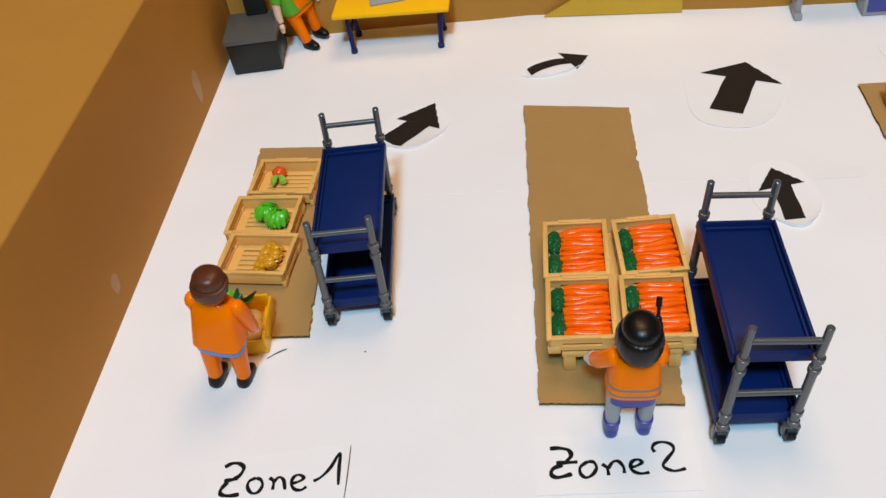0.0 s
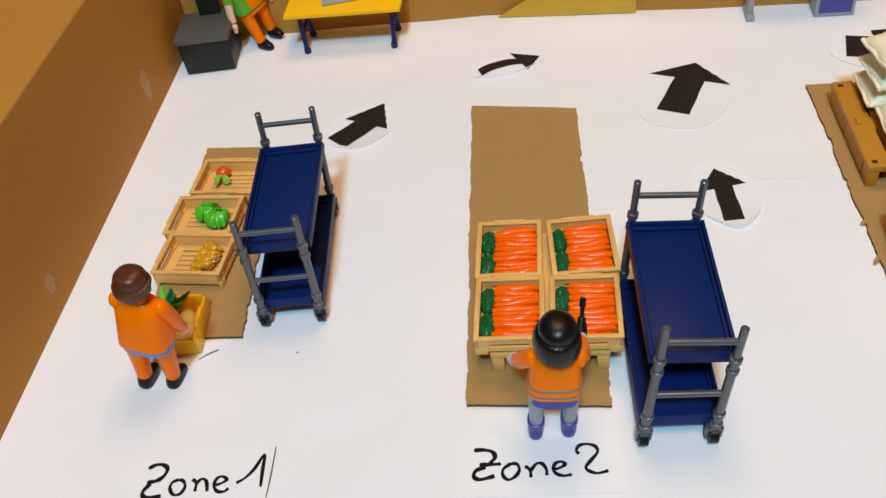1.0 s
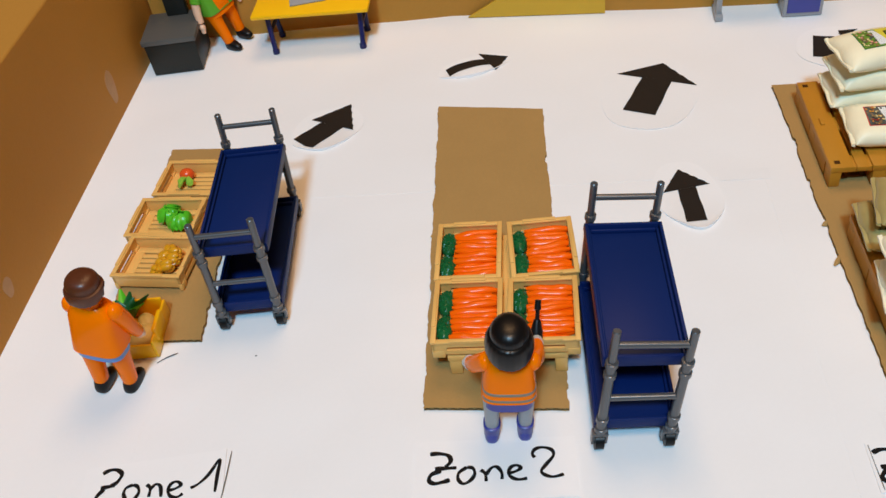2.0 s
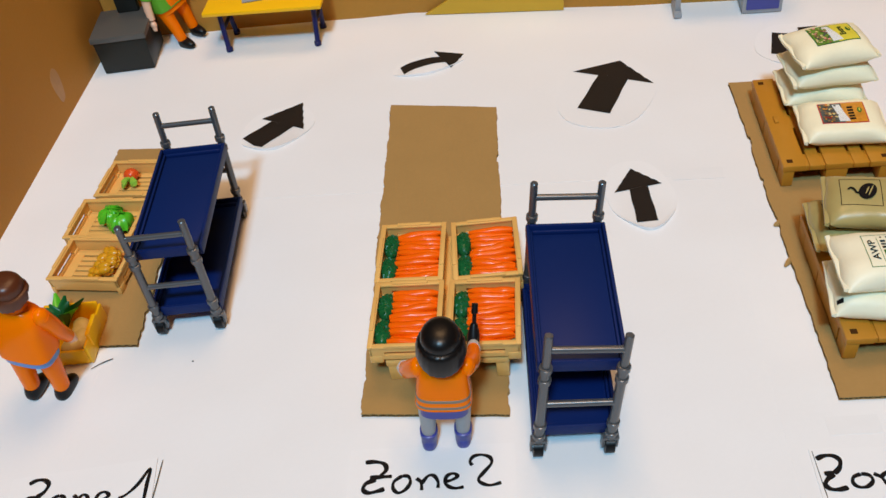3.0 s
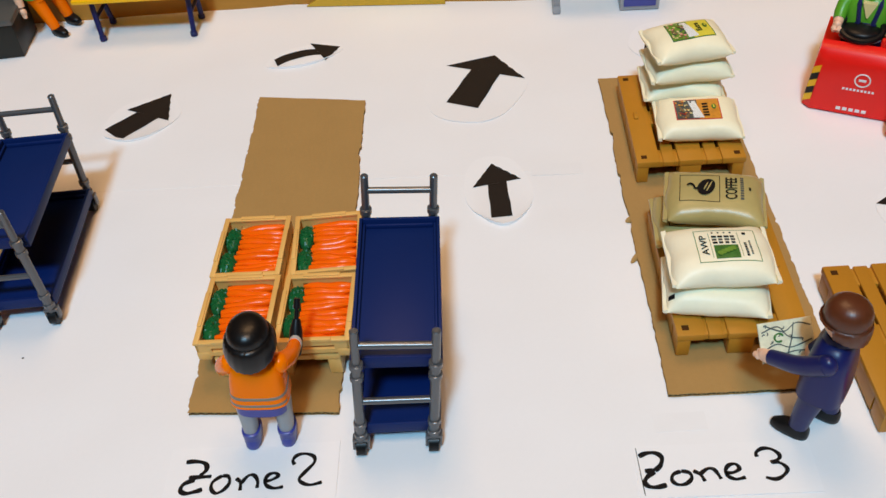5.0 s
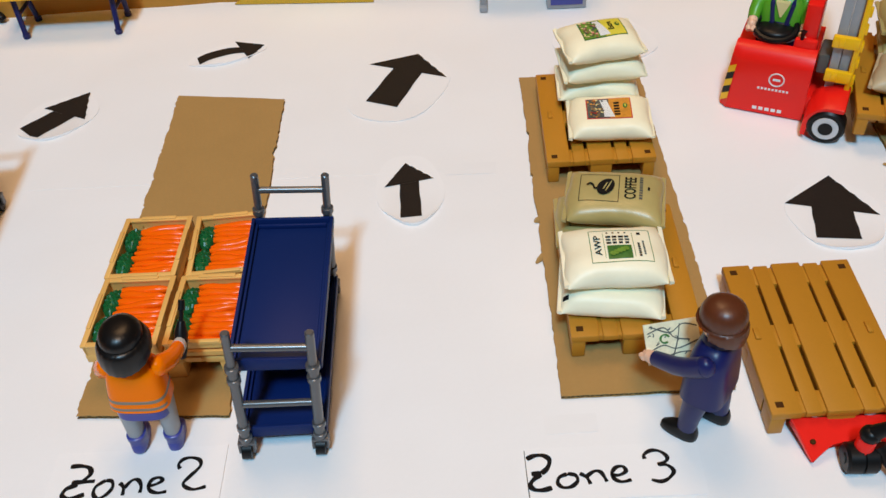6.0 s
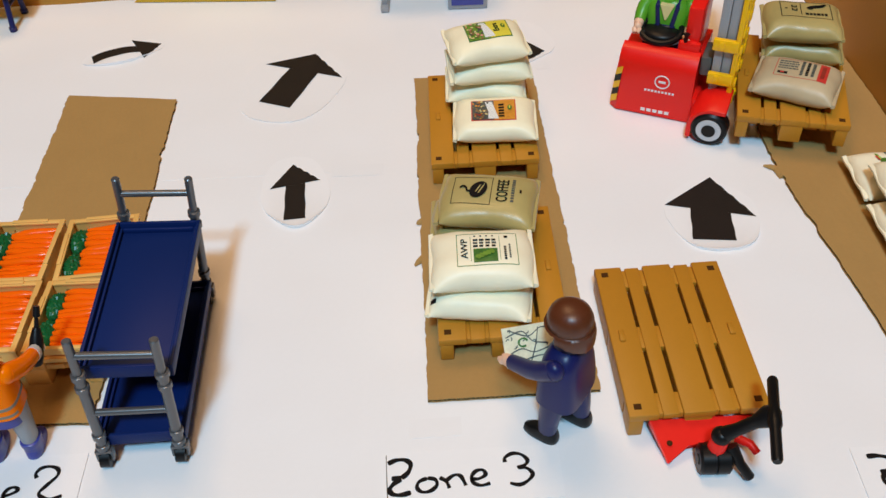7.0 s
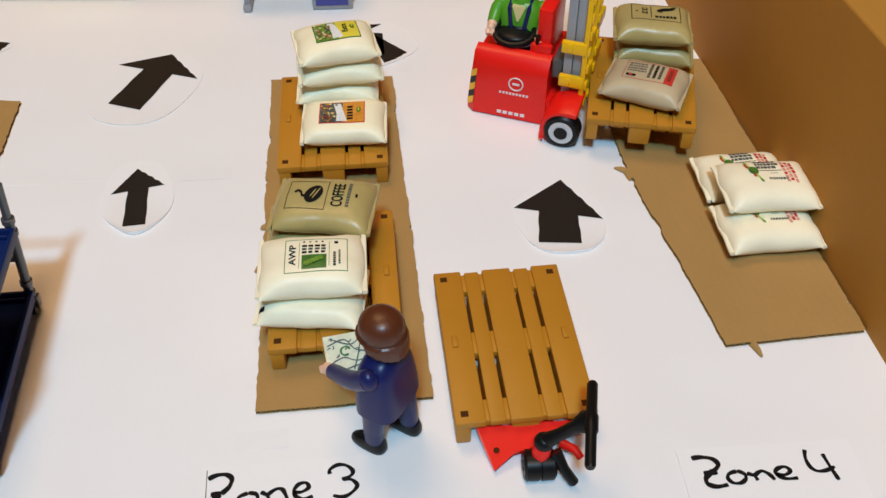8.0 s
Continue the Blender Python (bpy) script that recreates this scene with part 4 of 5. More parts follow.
        while y < 0.0088:
            w = rnd.uniform(0.0007, 0.0013)
            patch(0.0098, 0.0112, y, y + w, PRINT_SHADE_GREY, 0.00012)
            y += w + 0.0004
        patch(0.0132, 0.0141, 0.0016, 0.0038, INK, 0.00012)
    elif print_kind == "awp":
        frame_box(-0.0122, 0.0142, -0.0068, 0.0112, 0.0003, PRINT_GREEN)
        words("AWP", 0.0037, -0.0088, 0.0022, bold=0.00004, squeeze=1.35)
        patch(-0.0062, -0.0060, -0.0048, 0.0092, PRINT_GREEN, 0.00014, "print_line")
        patch(0.0064, 0.0066, -0.0048, 0.0092, PRINT_GREEN, 0.00014, "print_line")
        patch(-0.0050, 0.0054, -0.0054, 0.0018, PRINT_GREEN, 0.00014, label_="green printed picture")
        for k in range(5):
            blob(-0.0030 + 0.0015 * k, -0.0030 + 0.0006 * k, 0.0010, 0.0013, PRINT_LEAF, 0.00060 + 0.00003 * k, 10, 0.4)
        for k in range(4):
            for j in range(3):
                patch(-0.0050 + 0.0027 * k, -0.0032 + 0.0027 * k + rnd.uniform(-0.0003, 0.0004), 0.0027 + 0.0018 * j, 0.0039 + 0.0018 * j, PRINT_SHADE_GREY if j % 2 else INK, 0.00014)
            patch(-0.0046 + 0.0026 * k, -0.0038 + 0.0026 * k, 0.0090, 0.0098, INK, 0.00014)
        for y, w, ma in ((-0.0046, 0.0050, INK), (-0.0036, 0.0048, PRINT_SHADE_GREY)):
            x = 0.0082 if ma is INK else 0.0104
            v = y
            while v < y + w + 0.0026:
                q = rnd.uniform(0.0006, 0.0012)
                patch(x, x + (0.0011 if ma is INK else 0.0008), v, v + q, ma, 0.00014)
                v += q + 0.0003
        patch(0.0086, 0.0102, 0.0080, 0.0094, INK, 0.00014)
    elif print_kind in ("yellow", "orange"):
        c = PRINT_YELLOW if print_kind == "yellow" else PRINT_ORANGE
        patch(-0.0098, 0.0118, -0.0050, 0.0108, PRINT_GREEN if print_kind == "yellow" else PRINT_RED, 0.00010)
        patch(0.0012, 0.0113, -0.0045, 0.0103, c, 0.00020)
        patch(-0.0093, 0.0012, -0.0045, 0.0103, PRINT_SHADE_GREY if print_kind == "orange" else PRINT_LEAF, 0.00020)
        # a white peak between the harvest picture and the coloured field
        for k in range(18):
            t = k / 17
            patch(-0.0016 - 0.0026 * max(0.0, t - 0.45), 0.0034 - 0.0030 * t, -0.0038 + 0.0124 * t, -0.0031 + 0.0124 * t, WHITE, 0.00030)
        dots = (PRINT_BROWN, PRINT_BRICK, PRINT_SHADE_GREY, PALE, PRINT_BROWN, PRINT_ORANGE) if print_kind == "orange" else (PRINT_BROWN, PRINT_PINK, PALE, PRINT_SHADE_GREY, PRINT_LEAF, PRINT_BROWN, PALE)
        for k in range(46):
            u, v = rnd.uniform(-0.0090, -0.0018), rnd.uniform(-0.0043, 0.0090)
            blob(u, v, rnd.uniform(0.0004, 0.0010), rnd.uniform(0.0004, 0.0009), rnd.choice(dots), 0.00045 + 0.00001 * k, 8, rnd.uniform(0, 3))
        if print_kind == "yellow":
            words("Extra", 0.0038, 0.0050, 0.0032, bold=0.00012, squeeze=0.95)
        else:
            for k in range(5):
                patch(0.0034, 0.0056 + rnd.uniform(0, 0.0006), -0.0026 + 0.0021 * k, -0.0012 + 0.0021 * k, INK, 0.00030)
        blob(0.0088, 0.0040, 0.0011, 0.0019, PRINT_GREEN, 0.0005, 14)
        patch(0.0085, 0.0091, 0.0030, 0.0050, PRINT_YELLOW, 0.0007)
    elif print_kind == "bird":
        frame_box(-0.0112, 0.0134, -0.0050, 0.0108, 0.0004, INK)
        blob(0.0060, 0.0058, 0.0042, 0.0012, INK, 0.0005, 16, 0.18)
        blob(0.0094, 0.0072, 0.0020, 0.0008, INK, 0.0006, 12, 0.5)
        blob(0.0030, 0.0042, 0.0016, 0.0008, INK, 0.0006, 12, -0.3)
        x = 0.0006
        while x < 0.0112:
            w = rnd.uniform(0.0011, 0.0018)
            patch(x, x + w, -0.0022, 0.0000, INK, 0.00014)
            x += w + 0.0004
        for y, h in ((0.0048, 0.0024), (0.0012, 0.0026)):
            patch(-0.0058, -0.0030, y, y + h, INK, 0.00014)
            patch(-0.0052, -0.0036, y + 0.0008, y + h - 0.0006, OLIVE, 0.00024)
        patch(-0.0090, -0.0078, 0.0026, 0.0036, INK, 0.00014)
        patch(-0.0015, -0.0011, -0.0026, 0.0090, INK, 0.00014)
    elif print_kind == "redlabel":
        frame_box(-0.0112, 0.0132, -0.0064, 0.0098, 0.0003, PRINT_RED)
        patch(0.0088, 0.0130, -0.0062, 0.0096, PRINT_RED, 0.00016)
        patch(0.0100, 0.0118, -0.0040, 0.0072, PRINT_BRICK, 0.00026)
        for k in range(4):
            x = -0.0100
            while x < -0.0012:
                w = rnd.uniform(0.0006, 0.0018)
                patch(x, x + w, 0.0066 - 0.0022 * k, 0.0078 - 0.0022 * k, PRINT_SHADE_GREY, 0.00014)
                x += w + 0.0003
        patch(-0.0096, -0.0050, -0.0046, -0.0026, INK, 0.00014)
        patch(-0.0084, -0.0066, -0.0042, -0.0030, PRINT_RED, 0.00024)
        for k in range(3):
            y = -0.0040
            while y < 0.0078:
                w = rnd.uniform(0.0006, 0.0016)
                patch(0.0004 + 0.0026 * k, 0.0018 + 0.0026 * k, y, y + w, INK if k == 1 else PRINT_SHADE_GREY, 0.00014)
                y += w + 0.0003
    elif print_kind == "seed":
        # a dark seed head between pale leaves, rows of small print and a red column
        blob(-0.0062, 0.0030, 0.0022, 0.0028, PRINT_GREEN, 0.0004, 18)
        for k in range(4):
            blob(-0.0062, 0.0012 + 0.0012 * k, 0.0018 - 0.0003 * abs(k - 1.5), 0.0002, PRINT_LEAF, 0.00055 + 0.00001 * k, 10)
        for k in range(7):
            blob(-0.0084 + 0.0007 * k, 0.0084 - 0.0020 * k, 0.0006, 0.0013, PRINT_LIME if k % 3 else PRINT_LEAF, 0.00030 + 0.00001 * k, 8, 0.4)
        for x, y in ((-0.0090, 0.0066), (-0.0086, 0.0052), (-0.0066, -0.0006)):
            blob(x, y, 0.0005, 0.0011, PRINT_RED, 0.0006, 8, 0.3)
        patch(-0.0034, 0.0066, 0.0030, 0.0034, INK, 0.00014, "print_line")
        for r in range(3):
            x = -0.0042
            while x < 0.0048:
                w = rnd.uniform(0.0009, 0.0020)
                patch(x, x + w, 0.0046 + 0.0024 * r, 0.0064 + 0.0024 * r, PRINT_SHADE_GREY, 0.00014)
                x += w + 0.0003
        for x0, x1, y, h in ((0.0012, 0.0044, 0.0012, 0.0003), (-0.0006, 0.0076, -0.0030, 0.0014)):
            x = x0
            while x < x1:
                w = rnd.uniform(0.0006, 0.0012)
                patch(x, x + w, y, y + h, PRINT_SHADE_GREY, 0.00014)
                x += w + 0.0003
        for k in range(3):
            y = 0.0096 - 0.0006 * k
            while y > -0.0030:
                w = rnd.uniform(0.0014, 0.0026)
                patch(0.0072 + 0.0018 * k, 0.0086 + 0.0018 * k, y - w, y, PRINT_PINK if rnd.random() < 0.45 else PRINT_RED, 0.00014)
                y -= w + 0.0005
    elif print_kind == "corner":
        patch(-0.0188, -0.0165, -0.0118, -0.0098, INK, 0.00014)
    return ob


S1 = 0.0151 + 0.0062
for x, y, z, rz, ma, kind, wide, shift, lab in (
        (0.3044, 0.3955, S1, -10, SACK, "orange", 0.0196, -0.0016, "cream toy sack with orange printed picture on a pallet"),
        (0.3060, 0.4285, S1, -9, SACK, "", 0.0195, 0.0, "plain cream toy sack at the bottom of a stack"),
        (0.3075, 0.4275, S1 + 0.0120, -4, SACK, "", 0.0199, 0.0, "plain cream toy sack in a stack of three"),
        (0.3065, 0.4275, S1 + 0.0240, 2, SACK, "yellow", 0.0189, 0.0, "cream toy sack with yellow printed picture topping a stack"),
        (0.2825, 0.3235, S1, -10, OLIVE, "coffee", 0.0198, 0.0, "olive brown coffee sack under another on a pallet"),
        (0.2866, 0.3225, S1 + 0.0128, -18, OLIVE, "coffee", 0.0201, 0.0, "olive brown sack printed with coffee cup and word"),
        (0.2758, 0.2850, S1, -15, SACK2, "corner", 0.0201, 0.0, "ivory toy sack under another on a pallet"),
        (0.2773, 0.2885, S1 + 0.0128, -8, SACK2, "awp", 0.0201, 0.0012, "ivory toy sack with green printed label on a pallet"),
        (0.4520, 0.3835, 0.0230 + 0.0062, -35, STONE, "redlabel", 0.0194, 0.0, "greige toy sack with red label on the lifted pallet"),
        (0.4690, 0.4150, 0.0230 + 0.0062, -24, OLIVE, "", 0.0190, 0.0, "plain olive toy sack on the lifted pallet"),
        (0.4655, 0.4145, 0.0230 + 0.0190, -20, OLIVE, "bird", 0.0186, 0.0, "olive toy sack with dark print topping a stack"),
        (0.4772, 0.2955, 0.0021 + 0.0062, -7, SACK2, "seed", 0.0208, 0.0, "ivory toy sack with seed print lying on cardboard"),
        (0.4815, 0.3295, 0.0021 + 0.0062, -8, SACK2, "seed", 0.0200, 0.0, "ivory toy sack with seed print against the box wall"),
        (0.4803, 0.3086, 0.0021 + 0.0178, -9, SACK2, "seed", 0.0198, 0.0, "ivory toy sack with seed print resting on two others")):
    sack(pose(x, y, z, 0, 0, rz), ma, lab, kind, seed=int(x * 1e4 + z * 1e4), W=wide, shift=shift)


# ---- toy figures, each one plain mesh ----
def figure(m, label, hair, top, legs, shoes, sleeve, arms, stride=0.004, belt=None, stripes=False, palm=SKIN, calf=None, hair_cut="bowl", sit=False, coat=0.0, front=None, lean=0.0, wide=0.0076, bare=False, tall=0.93, head=0.90, lift=0.0, broad=0.85, chest=1.0):
    """A jointed toy figure 75 mm high that faces y. arms: the hands' places; a hand with y over 0.15 is a place in the room."""
    mats = [hair, top, legs, shoes, sleeve, SKIN, belt or top, STRIPE, palm, calf or legs, front or top, PALE]
    whole = m @ Matrix.Diagonal((broad, 0.85, tall, 1))
    back = whole.inverted()
    bm = bmesh.new()

    def oval(hx, hy, z, power=0.55, cx=0.0, cy=0.0, n=32):
        pts = []
        for k in range(n):
            a = math.tau * k / n
            pts.append((cx + hx * math.copysign(abs(math.cos(a)) ** power, math.cos(a)), cy + hy * math.copysign(abs(math.sin(a)) ** power, math.sin(a)), z))
        return pts

    for s in (-1, 1):
        x, dy = s * wide, s * stride
        if sit:
            add_tube(bm, [(s * 0.0064, 0.000, 0.024), (s * 0.0064, 0.006, 0.024), (s * 0.0064, 0.012, 0.0235)], [0.0058, 0.0056, 0.005], 12, 2)
            continue
        shin = [oval(0.0036, 0.0040, 0.0045, 0.8, x, dy, 16), oval(0.0040, 0.0045, 0.013, 0.8, x, dy * 0.85, 16)]
        thigh = [shin[1], oval(0.0046, 0.0054, 0.023, 0.8, x, dy * 0.5, 16), oval(0.0058, 0.0066, 0.034, 0.8, x * 0.92, dy * 0.1, 16)]
        add_loft(bm, shin, 9)
        add_loft(bm, thigh, 2)
        rings = []
        for z, f, b, hx in ((0.0, 0.0108, 0.0049, 0.0035), (0.0010, 0.0116, 0.0054, 0.0040), (0.0030, 0.0112, 0.0054, 0.0040), (0.0046, 0.0088, 0.0051, 0.0038), (0.0062, 0.0044, 0.0044, 0.0036)):
            ring = []
            for k in range(20):
                a = math.tau * k / 20
                r = f if math.sin(a) > 0 else b
                ring.append((x + hx * math.copysign(abs(math.cos(a)) ** 0.75, math.cos(a)), dy + r * math.copysign(abs(math.sin(a)) ** 0.8, math.sin(a)), z))
            rings.append(ring)
        add_loft(bm, rings, 3)
        if calf:
            add_loft(bm, [oval(0.0044, 0.0049, 0.003, 0.8, x, dy, 16), oval(0.0044, 0.0049, 0.0072, 0.8, x, dy * 0.9, 16), oval(0.0048, 0.0053, 0.0078, 0.8, x, dy * 0.9, 16), oval(0.0048, 0.0053, 0.0096, 0.8, x, dy * 0.9, 16), oval(0.0042, 0.0047, 0.0100, 0.8, x, dy * 0.9, 16)], 3)
    hip = 0.024 if sit else 0.0305
    low = 0.0006 if belt else -0.002 - coat
    grow = 0.92 if coat > 0.006 or sit else 1.0
    body = []
    for z, hx, hy, power in ((low, 0.0140, 0.0088, 0.55), (low + 0.0007, 0.0147 * grow, 0.0096, 0.55), (0.006, 0.0141 * grow, 0.0093, 0.55), (0.013, 0.0131 * grow, 0.0086, 0.55), (0.0180, 0.0121, 0.0079, 0.60), (0.0208, 0.0104, 0.0068, 0.7), (0.0226, 0.0080, 0.0056, 0.8), (0.0236, 0.0052, 0.0042, 0.9)):
        body.append(oval(hx * (1.0 if z > 0.014 else 1.0 - 0.5 * (chest - 1)), hy, hip + z * (chest if z > 0 else 1.0), power, 0.0, lean * max(0.0, z)))
    add_loft(bm, body, 1)
    if belt:
        f = 0.94 + 0.004 * coat / 0.004
        add_loft(bm, [oval(0.0128 * f, 0.0080 * f, hip - 0.0032 - coat, 0.62), oval(0.0138 * f, 0.0088 * f, hip - 0.0026 - coat, 0.62), oval(0.0138 * f, 0.0088 * f, hip + 0.001, 0.62)], 6)
    if stripes:
        for z in (0.0024, 0.0062):
            t = z / 0.013
            add_loft(bm, [oval(hx, hy, hip + zz, 0.55) for hx, hy, zz in ((0.0144 - 0.0013 * t, 0.0093 - 0.0006 * t, z), (0.01475 - 0.0013 * t, 0.0097 - 0.0006 * t, z + 0.0002), (0.0146 - 0.0013 * t, 0.0096 - 0.0006 * t, z + 0.0015), (0.0142 - 0.0013 * t, 0.0092 - 0.0006 * t, z + 0.0017))], 7)
    if front:
        bib = 0.0105 if sit else 0.0150
        add_box(bm, -0.0062, 0.0062, 0.0060, 0.0096, hip + 0.001, hip + bib, 0.001, index=10)
        if sit:
            add_loft(bm, [[(-0.0004, 0.0096, hip + 0.0135), (0.0004, 0.0096, hip + 0.0135), (0.0004, 0.0060, hip + 0.0135), (-0.0004, 0.0060, hip + 0.0135)], [(-0.0040, 0.0084, hip + 0.0215), (0.0040, 0.0084, hip + 0.0215), (0.0038, 0.0030, hip + 0.0225), (-0.0038, 0.0030, hip + 0.0225)]], 11)
        for s in (-1, 1):
            add_tube(bm, [(s * 0.0040, 0.0090, hip + bib - 0.001), (s * 0.0058, 0.0070, hip + 0.020), (s * 0.0056, 0.0, hip + 0.0236), (s * 0.005, -0.0070, hip + 0.019)], 0.0014, 8, 10)
    # collar
    cy = lean * 0.024
    neck = hip + 0.0236 * (chest - 1)
    add_tube(bm, [(0, cy, neck + 0.0205), (0, cy, neck + 0.0240), (0, cy, neck + 0.0252)], [0.0064, 0.0058, 0.0050], 20, 1)
    add_tube(bm, [(0, cy, neck + 0.0240), (0, cy, hip + 0.0290)], 0.0042, 16, 5)
    for s, hand in zip((-1, 1), arms):
        sh = Vector((s * 0.0122, cy, neck + 0.0190))
        hd = Vector(hand)
        if hd.y > 0.15:
            hd = back @ hd
        el = (sh + hd) / 2 + Vector((s * 0.0014, -0.0008, -0.0008))
        wr = hd + (el - hd).normalized() * (0.0045 if palm is GLOVE else 0.0034)
        add_ball(bm, sh, (0.0040, 0.0044, 0.0044), 4, 14, 10)
        up_arm = sh * 0.5 + el * 0.5 + Vector((s * 0.0008, 0, 0))
        if bare:
            add_tube(bm, [sh, up_arm], [0.0042, 0.0042], 12, 4)
            add_tube(bm, [up_arm, el, wr], [0.0034, 0.0032, 0.0028], 12, 5)
        else:
            add_tube(bm, [sh, up_arm, el, wr], [0.0042, 0.0040, 0.0038, 0.0033], 16, 4)
            add_tube(bm, [wr, wr.lerp(hd, 0.7)], [0.0036, 0.0034] if palm is GLOVE else [0.0029, 0.0029], 12, 8)
        add_ball(bm, hd, (0.0026, 0.0030, 0.0029), 8, 12, 8)
        d = (hd - el).normalized()
        side = Vector((-d.y, d.x, 0)) * 0.0017
        for tip in (side, -side):
            add_tube(bm, [hd, hd + d * 0.0026 + tip, hd + d * 0.0045 + tip * 0.6], [0.0017, 0.0017, 0.0013], 8, 8)
    hz = hip + 0.0322 + lift
    q = head
    add_ball(bm, (0, cy, hz), (0.0088 * q, 0.0086 * q, 0.0090 * q), 5, 20, 12)
    # hair: a dome, a step round the crown, a jagged fringe that hangs lowest at the nape
    if hair_cut == "cap":
        prof = [(0.0098, -0.0026), (0.0113, -0.0024), (0.0117, -0.0010), (0.0116, 0.0004), (0.0111, 0.0014), (0.0102, 0.0019), (0.0101, 0.0025), (0.0105, 0.0032), (0.0103, 0.0056), (0.0091, 0.0083), (0.0063, 0.0103), (0.0024, 0.0112)]
    elif hair_cut == "long":
        prof = [(0.0106, -0.0024), (0.0129, -0.0021), (0.0134, -0.0006), (0.0131, 0.0018), (0.0124, 0.0040), (0.0116, 0.0052), (0.0104, 0.0056), (0.0105, 0.0063), (0.0103, 0.0080), (0.0090, 0.0101), (0.0062, 0.0116), (0.0026, 0.0122)]
    else:
        prof = [(0.0090, -0.0016), (0.0107, -0.0014), (0.0110, -0.0004), (0.0110, 0.0010), (0.0110, 0.0026), (0.0107, 0.0034), (0.0094, 0.0037), (0.0093, 0.0043), (0.0094, 0.0062), (0.0086, 0.0082), (0.0062, 0.0096), (0.0024, 0.0101)]
    rings = []
    n = 72
    for i, (r, z) in enumerate(prof):
        ring = []
        for k in range(n):
            a = math.tau * k / n
            f = math.sin(a)
            zz = z
            if i < 2:
                zz += 0.0011 * (abs((k * 0.173 + 0.3 * math.sin(k * 0.9)) % 1.0 - 0.5) - 0.25) 
            if i < 4:
                zz -= (1.0, 1.0, 0.55, 0.15)[i] * {"long": 0.0030, "cap": 0.0040, "bowl": 0.0009}[hair_cut] * max(0.0, -f) ** 1.2
            if z < 0.0012 and f > 0.25:
                zz = 0.0012 + (z + 0.0062) * 0.1
            if hair_cut == "bowl":
                r = prof[i][0] * (1.0 + 0.045 * (1 - math.cos(4 * a)) / 2)
            rr = r * (1 + (0.008 if z < 0.002 else 0.004) * math.sin(21 * a + 0.7 * math.sin(5 * a)))
            ring.append((q * rr * math.cos(a), cy - 0.0006 + q * rr * f, hz + 0.94 * zz))
        rings.append(ring)
    add_loft(bm, rings, 0)
    ob = part("toy_figure", bm, mats)
    ob.matrix_basis = whole
    return tagged(ob, label, "toy figure", "toy figures")


figure(pose(-0.0816, 0.3125, 0.0003, 0, 7.6, -18), "orange-clad plastic toy worker with brown hair holding a crate", BROWN, ORANGE, ORANGE, BLACK, ORANGE,
       [(-0.010, 0.019, 0.020), (-0.0650, 0.3216, 0.0246)], 0.0016, SKY, lean=0.12, tall=1.00, head=0.85, lift=0.0007, chest=1.12)
figure(pose(0.0922, 0.2570, 0.0003, 0, 4.2, -6), "plastic toy worker in orange vest with black hair", BLACKHAIR, ORANGE, LGREY, BOOT, ORANGE,
       [(0.0800, 0.2702, 0.0338), (0.1084, 0.2746, 0.0358)], 0.0006, BOOT, True, GLOVE, LGREY, "long", coat=0.0024, wide=0.0091, tall=0.95, head=0.93, lift=-0.0014, broad=0.745)
figure(pose(0.2962, 0.2280, 0.0003, 0, -2.5, 48), "dark blue plastic toy man with brown hair holding a plan", BROWN, NAVY, NAVY, BLACK, NAVY,
       [(0.2768, 0.2382, 0.0333), (0.0100, 0.0110, 0.0290)], -0.0042, coat=0.0012, wide=0.0080, head=0.88, tall=0.97, lift=0.0004, broad=0.80, hair_cut="cap")
figure(pose(-0.0500, 0.6125, 0.0003, 0, -13, 0) @ pose(0, 0, 0, 0, 0, -132), "plastic toy worker in orange overalls and green shirt beside the scale", BROWN, GREEN, ORANGE, BLACK, GREEN,
       [(-0.0170, 0.0050, 0.0300), (-0.0680, 0.6000, 0.0215)], 0.0020, ORANGE, wide=0.0082, front=ORANGE, bare=True)
figure(pose(0.3735, 0.4197, 0.0003, 0, 0, -32) @ pose(0.0175, 0.0260, 0.0112, 0, 0, 180), "seated plastic toy driver in green shirt and blue overalls", BROWN, GREEN, NAVY, BLACK, GREEN,
       [(-0.0150, 0.0125, 0.0330), (0.0150, 0.0125, 0.0330)], 0.0, NAVY, sit=True, front=NAVY)

# hand-held scanner
ob = thing("hand_scanner", pose(0.1084, 0.2756, 0.0362, -36, 10, -4), "black toy radio held upright in a hand", "radio")
bm = bmesh.new()
add_tube(bm, [(0, 0, -0.007), (0, 0, -0.0062), (0, 0, -0.003), (0, 0, 0.003), (0, 0, 0.0075)], [0.0014, 0.0022, 0.0026, 0.0025, 0.0014], 10)
part("grip", bm, BLACK, ob)
bm = bmesh.new()
add_tube(bm, [(0, 0, 0.007), (0, 0, 0.0112), (0, 0, 0.0117), (0, 0, 0.0155)], [0.0009, 0.0008, 0.0014, 0.0012], 10)
part("antenna", bm, BLACK, ob)

